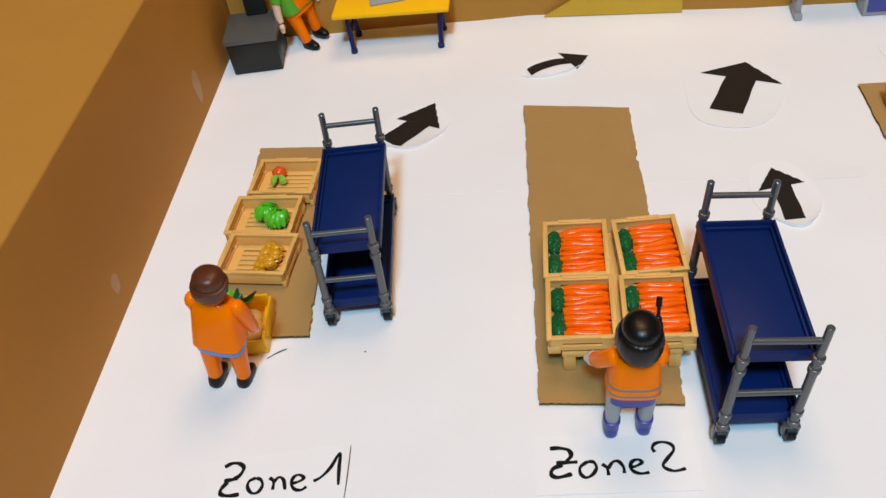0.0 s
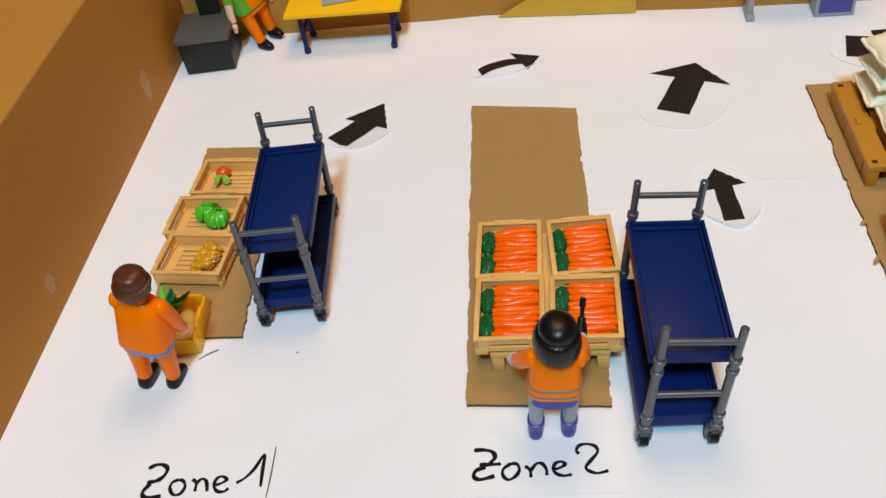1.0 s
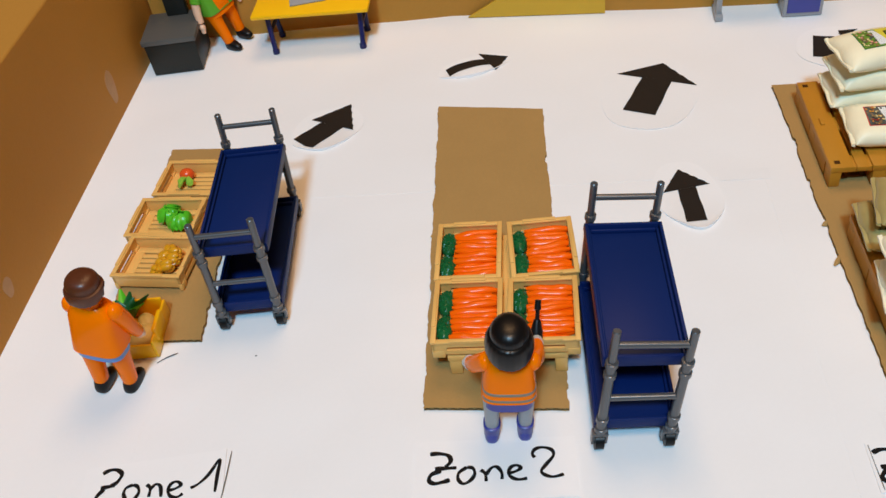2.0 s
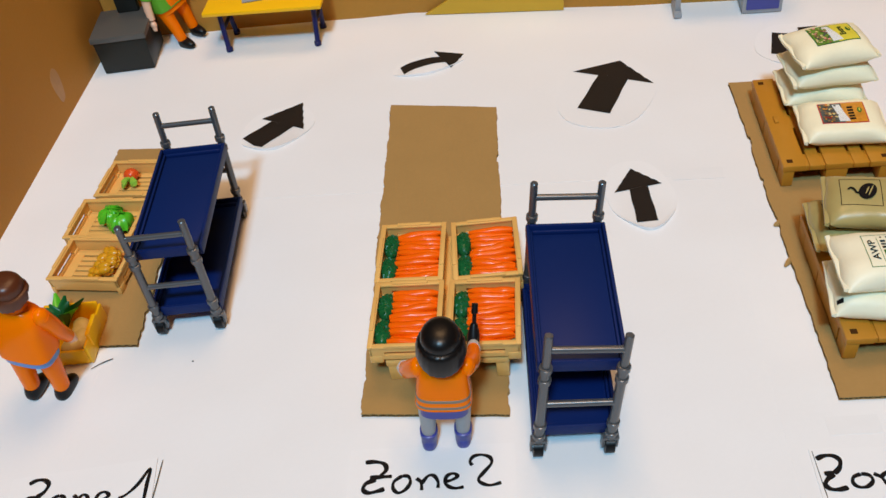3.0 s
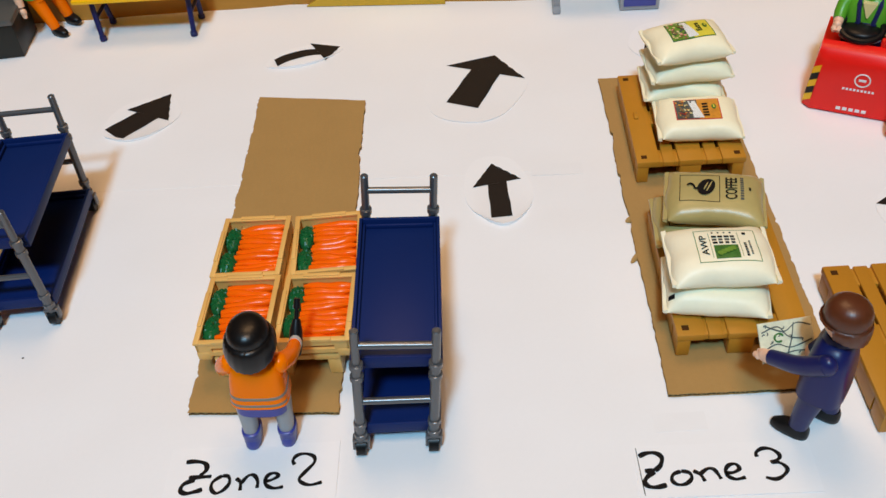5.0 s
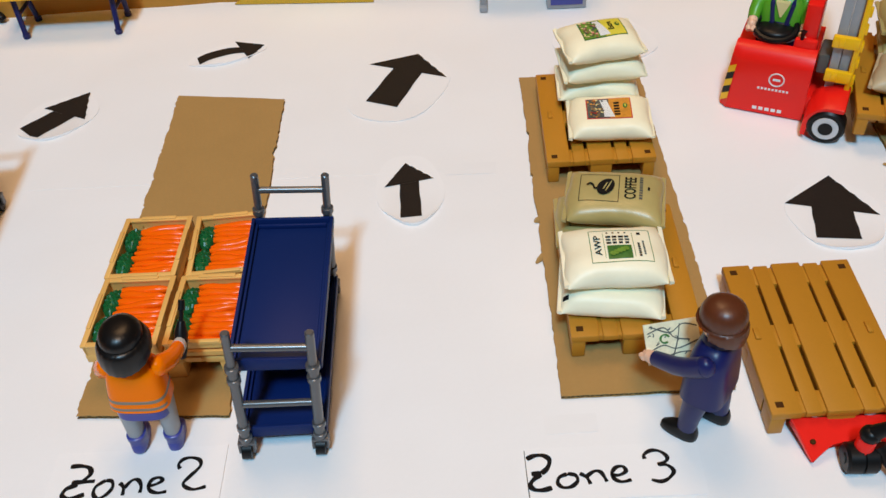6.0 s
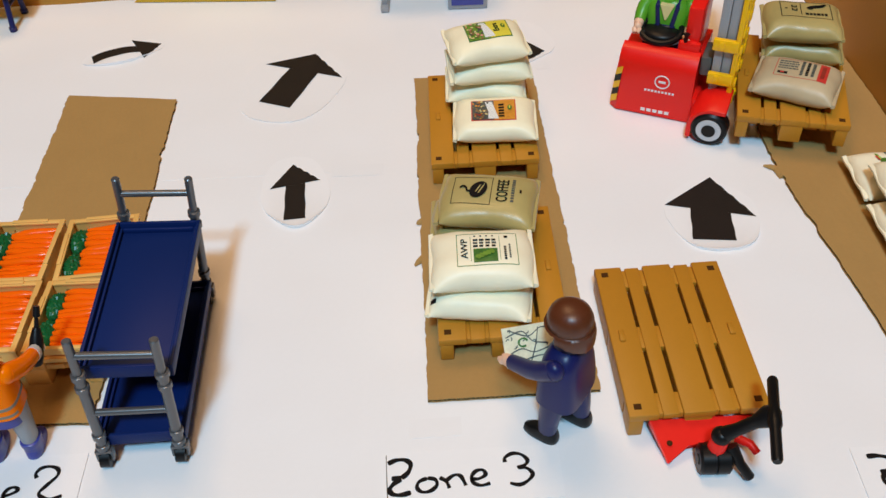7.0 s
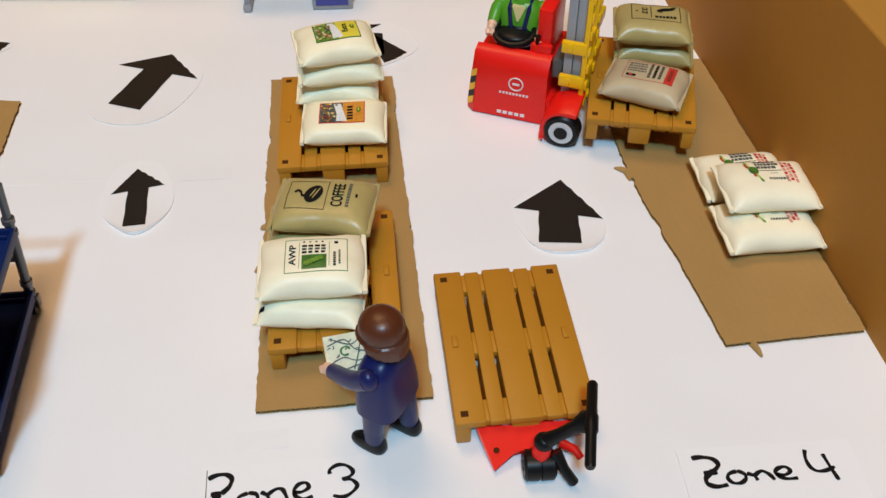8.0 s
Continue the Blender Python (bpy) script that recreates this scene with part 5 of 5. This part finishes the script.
# plan held by the man in blue
ob = thing("plan_sheet", pose(0.2866, 0.2429, 0.0346, 46, 0, 1), "pale printed plan sheet held by a toy figure", "plan")
bm = bmesh.new()
add_box(bm, -0.0102, 0.0098, -0.0076, 0.0070, -0.0003, 0.0003)
part("sheet", bm, MAPGREEN, ob)
bm = bmesh.new()
for pts in ([(-0.0092, -0.0030), (-0.004, -0.0012), (0.001, -0.003), (0.009, -0.001)], [(-0.0075, 0.0058), (-0.001, 0.0030), (0.004, 0.0055), (0.0092, 0.0040)], [(-0.001, -0.006), (0.0015, 0.000), (0.0030, 0.0058)], [(-0.0092, 0.0035), (-0.003, 0.0050), (0.0005, 0.0010), (0.006, -0.0005)], [(-0.004, -0.0055), (0.002, -0.0045), (0.008, -0.0050)]):
    add_stroke(bm, pts, 0.0005, 0, 0.00042)
rnd = random.Random(12)
for k in range(16):
    x, y, a = rnd.uniform(-0.0085, 0.0085), rnd.uniform(-0.0060, 0.0060), rnd.uniform(0, 3.1)
    add_stroke(bm, [(x, y), (x + 0.0007 * math.cos(a), y + 0.0007 * math.sin(a)), (x + 0.0013 * math.cos(a + 0.5), y + 0.0013 * math.sin(a + 0.5))], 0.0004, 0, 0.00040)
part("plan_lines", bm, PRINT_SHADE_GREY, ob, "grey road lines")
bm = bmesh.new()
add_stroke(bm, [(-0.0030 + 0.0017 * math.cos(k), 0.0010 + 0.0015 * math.sin(k)) for k in (0.3, 1.3, 2.3, 3.3, 4.3, 5.3)], 0.0008, 0, 0.0005)
add_stroke(bm, [(-0.0085, -0.0048), (-0.0070, -0.0035), (-0.0052, -0.0042)], 0.0007, 0, 0.0005)
part("plan_park", bm, PRINT_GREEN, ob, "green printed ring")


# ---- platform scale, table, desk at the back ----
ob = thing("platform_scale", pose(-0.0872, 0.5995, 0.0003, 0, 0, -2), "dark grey toy platform scale in the box corner", "scale")
bm = bmesh.new()
add_box(bm, -0.0172, 0.0172, -0.0178, 0.0180, 0, 0.0228, 0.0008, taper=0.97)
part("base", bm, DGREY, ob)
bm = bmesh.new()
add_box(bm, -0.0182, 0.0182, -0.0190, 0.0185, 0.0229, 0.0268, 0.0007)
part("platform", bm, MGREY, ob, "grey weighing platform")
bm = bmesh.new()
add_box(bm, -0.0050, 0.0095, 0.0120, 0.0175, 0.0266, 0.070, 0.001)
part("column", bm, DGREY, ob)
bm = bmesh.new()
add_box(bm, -0.010, 0.015, 0.0070, 0.0165, 0.0702, 0.086, 0.002)
part("display_head", bm, DGREY, ob)

ob = thing("packing_table", pose(0.0095, 0.5965, 0.0003, 0, 0, -8.5), "yellow toy table with dark blue legs", "table")
bm = bmesh.new()
add_box(bm, -0.0390, 0.0390, -0.0185, 0.0150, 0.0290, 0.0318, 0.0008)
part("tabletop", bm, YELLOW, ob)
for sx in (-1, 1):
    for y, dy in ((-0.0115, 0.004), (0.0105, -0.004)):
        bm = bmesh.new()
        add_tube(bm, [(sx * 0.0300, y, 0.0), (sx * 0.0300, y, 0.0025), (sx * 0.0302, y, 0.0028), (sx * 0.0315, y + dy, 0.0290)], [0.0023, 0.0023, 0.0017, 0.0017], 12)
        part("leg", bm, NAVY, ob)
    bm = bmesh.new()
    add_tube(bm, [(sx * 0.0308, -0.009, 0.015), (sx * 0.0308, 0.008, 0.015)], 0.0013, 10)
    part("stretcher", bm, NAVY, ob)
bm = bmesh.new()
add_box(bm, -0.012, 0.012, -0.008, 0.008, 0, 0.0012, 0.0003)
tagged(part("clipboard", bm, LGREY), "grey toy board lying on the yellow table", "board").matrix_basis = pose(0.006, 0.5985, 0.0323, 0, 0, 4)

ob = thing("computer_desk", pose(0.2990, 0.5600, 0.0003, 0, 0, -9.5), "grey toy desk with a blue-fronted cabinet", "desk")
bm = bmesh.new()
add_box(bm, -0.0325, -0.0275, -0.0180, -0.0010, 0.0, 0.0040, 0.0008)
add_box(bm, -0.0318, -0.0282, -0.0150, -0.0020, 0.0035, 0.0400, 0.0006)
part("side_frame", bm, LGREY, ob)
bm = bmesh.new()
add_box(bm, 0.0090, 0.0330, -0.0170, -0.0010, 0.0, 0.0400, 0.0008)
cab = part("cabinet", bm, LGREY, ob)
bm = bmesh.new()
add_box(bm, 0.0112, 0.0308, -0.0178, -0.0169, 0.0030, 0.0380, 0.0003)
part("front_panel", bm, BOOT, cab, "blue front panel")
bm = bmesh.new()
add_box(bm, -0.0345, 0.0345, -0.0190, -0.0006, 0.0402, 0.0430, 0.0006)
part("desktop", bm, LGREY, ob)


# ---- forklift ----
FK = pose(0.3735, 0.4197, 0.0003, 0, 0, -32)
ob = thing("forklift", FK, "red toy reach truck with yellow lift carriage and grey mast", "forklift")
L, Wd = 0.0400, 0.0440
bm = bmesh.new()
# side profile, swept across the width: upright side, sloping hood, cockpit floor
prof = [(0.0, 0.0006), (0.0, 0.0150), (0.0, 0.0288), (0.0010, 0.0312), (0.0036, 0.0346), (0.0058, 0.0360), (0.0090, 0.0366), (0.0112, 0.0330), (0.0130, 0.0300), (Wd, 0.0300), (Wd, 0.0006)]
stations = [(-0.0030, 0.0032), (0.0008, 0.0), (L - 0.001, 0.0)]
add_loft(bm, [[(x + (0.10 * max(0.0, z - 0.004) if x < 0.02 else 0.0), max(y, inset) if y < 0.008 else y, z) for y, z in prof] for x, inset in stations])
bmesh.ops.bevel(bm, geom=[e for e in bm.edges if e.calc_face_angle(0) > 0.4], offset=0.0009, segments=2, affect="EDGES")
part("body", bm, RED, ob)
bm = bmesh.new()
add_box(bm, 0.0292, 0.0368, 0.0120, 0.0400, 0.0260, 0.0585, 0.0014)
part("mast_guard", bm, RED, ob)
bm = bmesh.new()
add_box(bm, 0.0268, 0.0382, 0.0085, 0.0125, 0.0330, 0.0410, 0.0016)
part("console", bm, RED, ob)
bm = bmesh.new()
add_box(bm, 0.004, 0.028, 0.036, 0.0435, 0.0290, 0.0440, 0.0015)
part("seat_back", bm, BLACK, ob)
bm = bmesh.new()
add_box(bm, L - 0.0015, 0.0500, 0.0010, 0.0420, 0.0030, 0.0150, 0.0012)
arch = [(0.0398, 0.0028), (0.0400, 0.0095), (0.0416, 0.0146), (0.0450, 0.0182), (0.0500, 0.0200), (0.0545, 0.0204), (0.0578, 0.0202), (0.0582, 0.0194), (0.0580, 0.0184), (0.0545, 0.0184), (0.0500, 0.0180), (0.0460, 0.0164), (0.0432, 0.0134), (0.0420, 0.0090), (0.0418, 0.0028)]
rings = []
for y in (-0.0140, -0.0134, -0.0060, 0.0040):
    inset = 0.0005 if y < -0.0138 else 0.0
    rings.append([(x + inset * (1 if x < 0.05 else -1), y, z + max(0.0, y + 0.0134) * 0.14 - inset) for x, z in arch])
add_loft(bm, rings)
part("fender", bm, RED, ob)
for y0 in (-0.0130, Wd + 0.003):
    bm = bmesh.new()
    add_tube(bm, [(0.0512, y0 - 0.0022, 0.0091), (0.0512, y0 - 0.0012, 0.0091), (0.0512, y0 + 0.005, 0.0091), (0.0512, y0 + 0.006, 0.0091)], [0.0080, 0.0090, 0.0090, 0.0080], 36)
    wh = part("wheel", bm, BLACK, ob, "black tyre with grey rim")
    bm = bmesh.new()
    add_tube(bm, [(0.0512, y0 - 0.0027, 0.0091), (0.0512, y0 + 0.0064, 0.0091)], 0.0061, 28)
    rim = part("rim", bm, RIM, wh, "grey wheel rim")
    bm = bmesh.new()
    add_tube(bm, [(0.0512, y0 - 0.0031, 0.0091), (0.0512, y0 + 0.0067, 0.0091)], 0.0034, 22)
    part("hub", bm, BLACK, wh)
bm = bmesh.new()
add_tube(bm, [(0.010, 0.012, 0.0038), (0.010, 0.030, 0.0038)], 0.0038, 20)
part("rear_wheel", bm, BLACK, ob)
# hazard stripes on the chamfered rear corner
a, b = Vector((-0.0029, 0.0032, 0)), Vector((0.0007, 0.0001, 0))
off = Vector((-0.00025, -0.00022, 0))
for k in range(5):
    bm = bmesh.new()
    z = 0.0024 + 0.0042 * k
    bm.faces.new([bm.verts.new(p + off + Vector((0.10 * max(0.0, h - 0.004), 0, h))) for p, h in ((a, z), (b, z + 0.0036), (b, z + 0.0078), (a, z + 0.0042))])
    part("hazard_stripe", bm, BLACK if k % 2 else YELLOW, ob, smooth=False)
bm = bmesh.new()
ring = [(math.cos(a), math.sin(a)) for a in (math.tau * k / 28 for k in range(29))]
add_tube(bm, [(0.0165 + 0.0100 * c, 0.0168 + 0.0082 * q, 0.0412 + 0.0030 * q) for c, q in ring], 0.0015, 8)
add_ball(bm, (0.0165, 0.0168, 0.0400), (0.0098, 0.0080, 0.0030), 0, 18, 8)
for k in range(4):
    a = math.tau * k / 4 + 0.5
    add_tube(bm, [(0.0165, 0.0168, 0.0420), (0.0165 + 0.0094 * math.cos(a), 0.0168 + 0.0076 * math.sin(a), 0.0414 + 0.0028 * math.sin(a))], 0.0010, 6)
add_tube(bm, [(0.0165, 0.0175, 0.029), (0.0165, 0.0168, 0.0412)], 0.0024, 10)
part("steering_wheel", bm, BLACK, ob)
bm = bmesh.new()
add_tube(bm, [(0.0165 + 0.0104 * math.cos(a), 0.0176 + 0.0088 * math.sin(a), 0.0372) for a in (math.pi * (1.12 + 0.76 * k / 14) for k in range(15))], 0.0006, 6)
part("column_lip", bm, LGREY, ob, "pale lip below the steering wheel")
bm = bmesh.new()
add_tube(bm, [(0.0300, 0.010, 0.035), (0.0303, 0.010, 0.044), (0.0303, 0.010, 0.045)], [0.0010, 0.0010, 0.0018], 8)
part("lever", bm, BLACK, ob)
# plain round badge and bars in place of lettering
bm = bmesh.new()
add_tube(bm, [(0.0232 + 0.0036 * math.cos(a), -0.0002, 0.0217 + 0.0036 * math.sin(a)) for a in (math.tau * k / 24 for k in range(25))], 0.00036, 6)
add_box(bm, 0.0214, 0.0250, -0.0004, 0.0002, 0.0211, 0.0222)
part("badge", bm, WHITE, ob, "white round badge")
for i in range(9):
    bm = bmesh.new()
    add_box(bm, 0.0147 + 0.00176 * i, 0.0158 + 0.00176 * i, -0.0003, 0.0002, 0.0151, 0.0162)
    part("print_bar", bm, WHITE, ob, smooth=False)
for i in range(5):
    bm = bmesh.new()
    add_box(bm, 0.0140 + 0.0031 * i, 0.0162 + 0.0031 * i, -0.0003, 0.0002, 0.0027, 0.0044)
    part("print_bar", bm, WHITE, ob, smooth=False)
for y0 in (0.0030, 0.0330):
    bm = bmesh.new()
    add_box(bm, 0.0455, 0.0498, y0, y0 + 0.0050, 0.004, 0.1150, 0.0005)
    add_box(bm, 0.0500, 0.0545, y0 + 0.0008, y0 + 0.0042, 0.006, 0.1130, 0.0004)
    part("mast_rail", bm, LGREY, ob)
for z in (0.010, 0.0600, 0.1100):
    bm = bmesh.new()
    add_box(bm, 0.0455, 0.0498, 0.0080, 0.0330, z, z + 0.004, 0.0005)
    part("mast_bar", bm, LGREY, ob)
bm = bmesh.new()
add_box(bm, 0.0398, 0.0450, 0.0040, 0.0200, 0.0270, 0.0375, 0.0010)
part("motor_box", bm, MGREY, ob)
carriage = new("carriage")
carriage.parent = ob
for z in (0.0259, 0.0447):
    bm = bmesh.new()
    add_box(bm, 0.0444, 0.0568, -0.0004, 0.0026, z, z + 0.0062, 0.0007)
    add_box(bm, 0.0474, 0.0500, -0.0009, 0.0000, z + 0.0008, z + 0.0054, 0.0004)
    add_box(bm, 0.0546, 0.0574, 0.0026, 0.0400, z, z + 0.0062, 0.0007)
    part("clamp", bm, YELLOW, carriage)
for y0 in (0.0006, 0.0180):
    bm = bmesh.new()
    add_box(bm, 0.0547, 0.0573, y0, y0 + 0.0040, 0.0130, 0.1000, 0.0006)
    for k in range(9):
        add_box(bm, 0.0571, 0.0584, y0 + 0.0004, y0 + 0.0036, 0.0160 + 0.0092 * k, 0.0205 + 0.0092 * k, 0.0004)
    part("upright", bm, YELLOW, carriage)
for y0 in (0.0085, 0.0295):
    bm = bmesh.new()
    add_box(bm, 0.0572, 0.1050, y0, y0 + 0.0050, 0.0163, 0.0187, 0.0005, m=pose(0.0610, y0, 0, 0, 0, 6) @ pose(-0.0610, -y0, 0))
    part("fork", bm, YELLOW, carriage)


# ---- pallet truck ----
TRUCK = pose(0.3400, 0.2130, 0.0003, 0, 0, -10)
ob = thing("pallet_truck", TRUCK, "red toy pallet truck with black handle under a pallet", "pallet truck")
truck_back = TRUCK.inverted()


def on_truck(*points):
    return [truck_back @ Vector(p) for p in points]


for x0 in (-0.0140, 0.0050):
    bm = bmesh.new()
    add_box(bm, x0, x0 + 0.0090, 0.010, 0.028, 0.0006, 0.0022, 0.0006)
    part("fork", bm, RED, ob)
# sloping frame with a pointed flange
bm = bmesh.new()
out = on_truck((0.3255, 0.2200, 0.0092), (0.3285, 0.2045, 0.0022), (0.3368, 0.2093, 0.0055), (0.3460, 0.2085, 0.0070), (0.3560, 0.2100, 0.0075), (0.3640, 0.2120, 0.0078), (0.3645, 0.2160, 0.0080), (0.3450, 0.2180, 0.0082))
add_loft(bm, [[(p.x, p.y + 0.0012, max(0.0006, p.z - 0.0040)) for p in out], [tuple(p) for p in out]])
bmesh.ops.bevel(bm, geom=list(bm.edges), offset=0.0004, segments=2, affect="EDGES")
part("frame", bm, RED, ob)
# dark bead in place of a bored hole, its shade given as colour
bm = bmesh.new()
c = on_truck((0.3308, 0.2112, 0.0056))[0]
add_ball(bm, c, (0.0011, 0.0011, 0.0009), 0, 10, 6)
part("rivet", bm, HOLE_SHADE, ob, "dark dot painted as the shade in a rivet hole")
bm = bmesh.new()
a, b, c = on_truck((0.3440, 0.2030, 0.0060), (0.3447, 0.2030, 0.0160), (0.3448, 0.2030, 0.0170))
add_tube(bm, [a, b, c], [0.0034, 0.0032, 0.0024], 18)
part("steering_post", bm, RED, ob)
a, b = on_truck((0.3382, 0.2028, 0.0060), (0.3494, 0.2010, 0.0060))
bm = bmesh.new()
add_tube(bm, [a, a.lerp(b, 0.08), a.lerp(b, 0.46), a.lerp(b, 0.48), a.lerp(b, 0.52), a.lerp(b, 0.54), a.lerp(b, 0.92), b], [0.0046, 0.0056, 0.0057, 0.0050, 0.0050, 0.0057, 0.0056, 0.0046], 28)
wh = part("wheel", bm, BLACK, ob)
bm = bmesh.new()
add_tube(bm, [a.lerp(b, -0.03), a.lerp(b, 1.03)], 0.0020, 14)
part("hub", bm, DGREY, wh)
joint, end = on_truck((0.3450, 0.2030, 0.0180), (0.3590, 0.1985, 0.0330))
bm = bmesh.new()
add_ball(bm, joint, (0.0036, 0.0036, 0.0033), 0, 16, 10)
add_tube(bm, [joint, joint.lerp(end, 0.3), joint.lerp(end, 0.65), joint.lerp(end, 0.90), end], [0.0031, 0.0023, 0.0024, 0.0040, 0.0034], 14)
part("tiller", bm, BLACK, ob)
bm = bmesh.new()
a, b = on_truck((0.3635, 0.2115, 0.0350), (0.3520, 0.1805, 0.0335))
add_tube(bm, [a, a.lerp(b, 0.03), a.lerp(b, 0.38), a.lerp(b, 0.42), a.lerp(b, 0.58), a.lerp(b, 0.62), a.lerp(b, 0.97), b], [0.0014, 0.0019, 0.0019, 0.0024, 0.0024, 0.0019, 0.0019, 0.0014], 14)
part("handle_bar", bm, BLACK, ob)
bm = bmesh.new()
a, b, c = on_truck((0.3490, 0.2020, 0.0120), (0.3515, 0.1975, 0.0070), (0.3545, 0.1935, 0.0030))
add_tube(bm, [a, b, b.lerp(c, 0.9), c], [0.0026, 0.0019, 0.0019, 0.0014], 12)
part("foot_lever", bm, BLACK, ob)
bm = bmesh.new()
a, b, c = on_truck((0.3530, 0.2060, 0.0100), (0.3565, 0.2020, 0.0110), (0.3580, 0.1990, 0.0095))
add_tube(bm, [a, b, c], [0.0018, 0.0016, 0.0014], 10)
part("pump_lever", bm, RED, ob)


# ---- small marks and painted edge shadows on the paper ----
ob = thing("pen_or_shade_line", pose(0, 0, 0.0), "short black pen stroke on the paper floor", "pen mark")
bm = bmesh.new()
add_stroke(bm, [(-0.0655, 0.3235), (-0.0610, 0.3262), (-0.0560, 0.3280)], 0.0006, 0, 0.00035)
part("stroke", bm, INK, ob, smooth=False)
# shadow of the label's raised paper edge, drawn as a grey line
ob = thing("pen_or_shade_line", pose(0, 0, 0.0), "thin grey line painted as the shadow of a paper edge", "pen mark")
bm = bmesh.new()
add_stroke(bm, [(-0.0249, 0.2675), (-0.0265, 0.2520), (-0.0288, 0.2350)], 0.0005, 0, 0.00045)
part("stroke", bm, PRINT_SHADE_GREY, ob, smooth=False)
# edge shadow of the Zone 3 slip, put down as a grey stroke
ob = thing("pen_or_shade_line", pose(0, 0, 0.0), "thin grey line painted as the shadow along a label edge", "pen mark")
bm = bmesh.new()
add_stroke(bm, [(0.2292, 0.2290), (0.2283, 0.2195), (0.2274, 0.2090)], 0.0004, 0, 0.00045)
part("stroke", bm, PRINT_SHADE_GREY, ob, smooth=False)
ob = thing("ink_speck", pose(-0.0180, 0.3195, 0.0), "tiny black ink speck on the paper floor", "ink speck")
bm = bmesh.new()
add_plate(bm, [(0.0005 * math.cos(a), 0.0003 * math.sin(a)) for a in (math.tau * k / 8 for k in range(8))], 0.0001, 0.0003)
part("speck", bm, INK, ob, smooth=False)

TAPE_CLEAR = mat("clear_tape_matt", (0.85, 0.845, 0.855), 0.48, grain=0.02, scale=40, bump=0.05, bump_scale=200, spec=0.4)


def tape_strip(m, length, width, material, label):
    """A short strip of clear sticky tape, a little cockled."""
    ob = thing("tape_strip", m, label, "tape", "tape strips")
    bm = bmesh.new()
    rows = []
    for i in range(13):
        x = length * (i / 12 - 0.5)
        rows.append([(x, -width / 2, 0.0), (x, -width / 2, 0.00005 + 0.00006 * math.sin(i * 1.7) ** 2), (x, width / 2, 0.00005 + 0.00006 * math.sin(i * 1.3) ** 2), (x, width / 2, 0.0)])
    add_loft(bm, rows)
    part("strip", bm, material, ob)
    return ob


tape_strip(pose(0.2350, 0.3980, 0.00002, 0, 0, -9), 0.026, 0.0090, TAPE_CLEAR, "clear tape strip over a paper seam")
tape_strip(pose(0.2490, 0.2380, 0.00002, 0, 0, -6), 0.020, 0.0085, TAPE_CLEAR, "clear tape strip on the paper floor")
tape_strip(pose(0.3480, 0.4750, 0.00002, 0, 0, 82), 0.020, 0.0080, TAPE_CLEAR, "clear tape strip on the paper floor")

TAPE_WALL = mat("tape_on_cardboard", (0.475, 0.245, 0.072), 0.42, grain=0.12, scale=120, bump=0.1, bump_scale=300)


def wall_tape(y, z, w, h, label):
    """A torn scrap of clear tape on the box's left side."""
    x = -0.2131 + (y + 0.16) / 0.792 * 0.1059
    ob = thing("tape_scrap", pose(x, y, z, 90, 0, 82.38), label, "tape", "tape scraps")
    bm = bmesh.new()
    ring = [(w * math.cos(a) * (1 + 0.12 * math.sin(3 * a)), h * math.sin(a) * (1 + 0.10 * math.sin(2 * a + 1))) for a in (math.tau * k / 24 for k in range(24))]
    add_plate(bm, ring, -0.0002, 0.00012)
    part("scrap", bm, TAPE_WALL, ob, smooth=False)


wall_tape(0.541, 0.0215, 0.0055, 0.0120, "shiny scrap of clear tape stuck on the box wall")
wall_tape(0.372, 0.0175, 0.0040, 0.0060, "small scrap of clear tape stuck on the box wall")
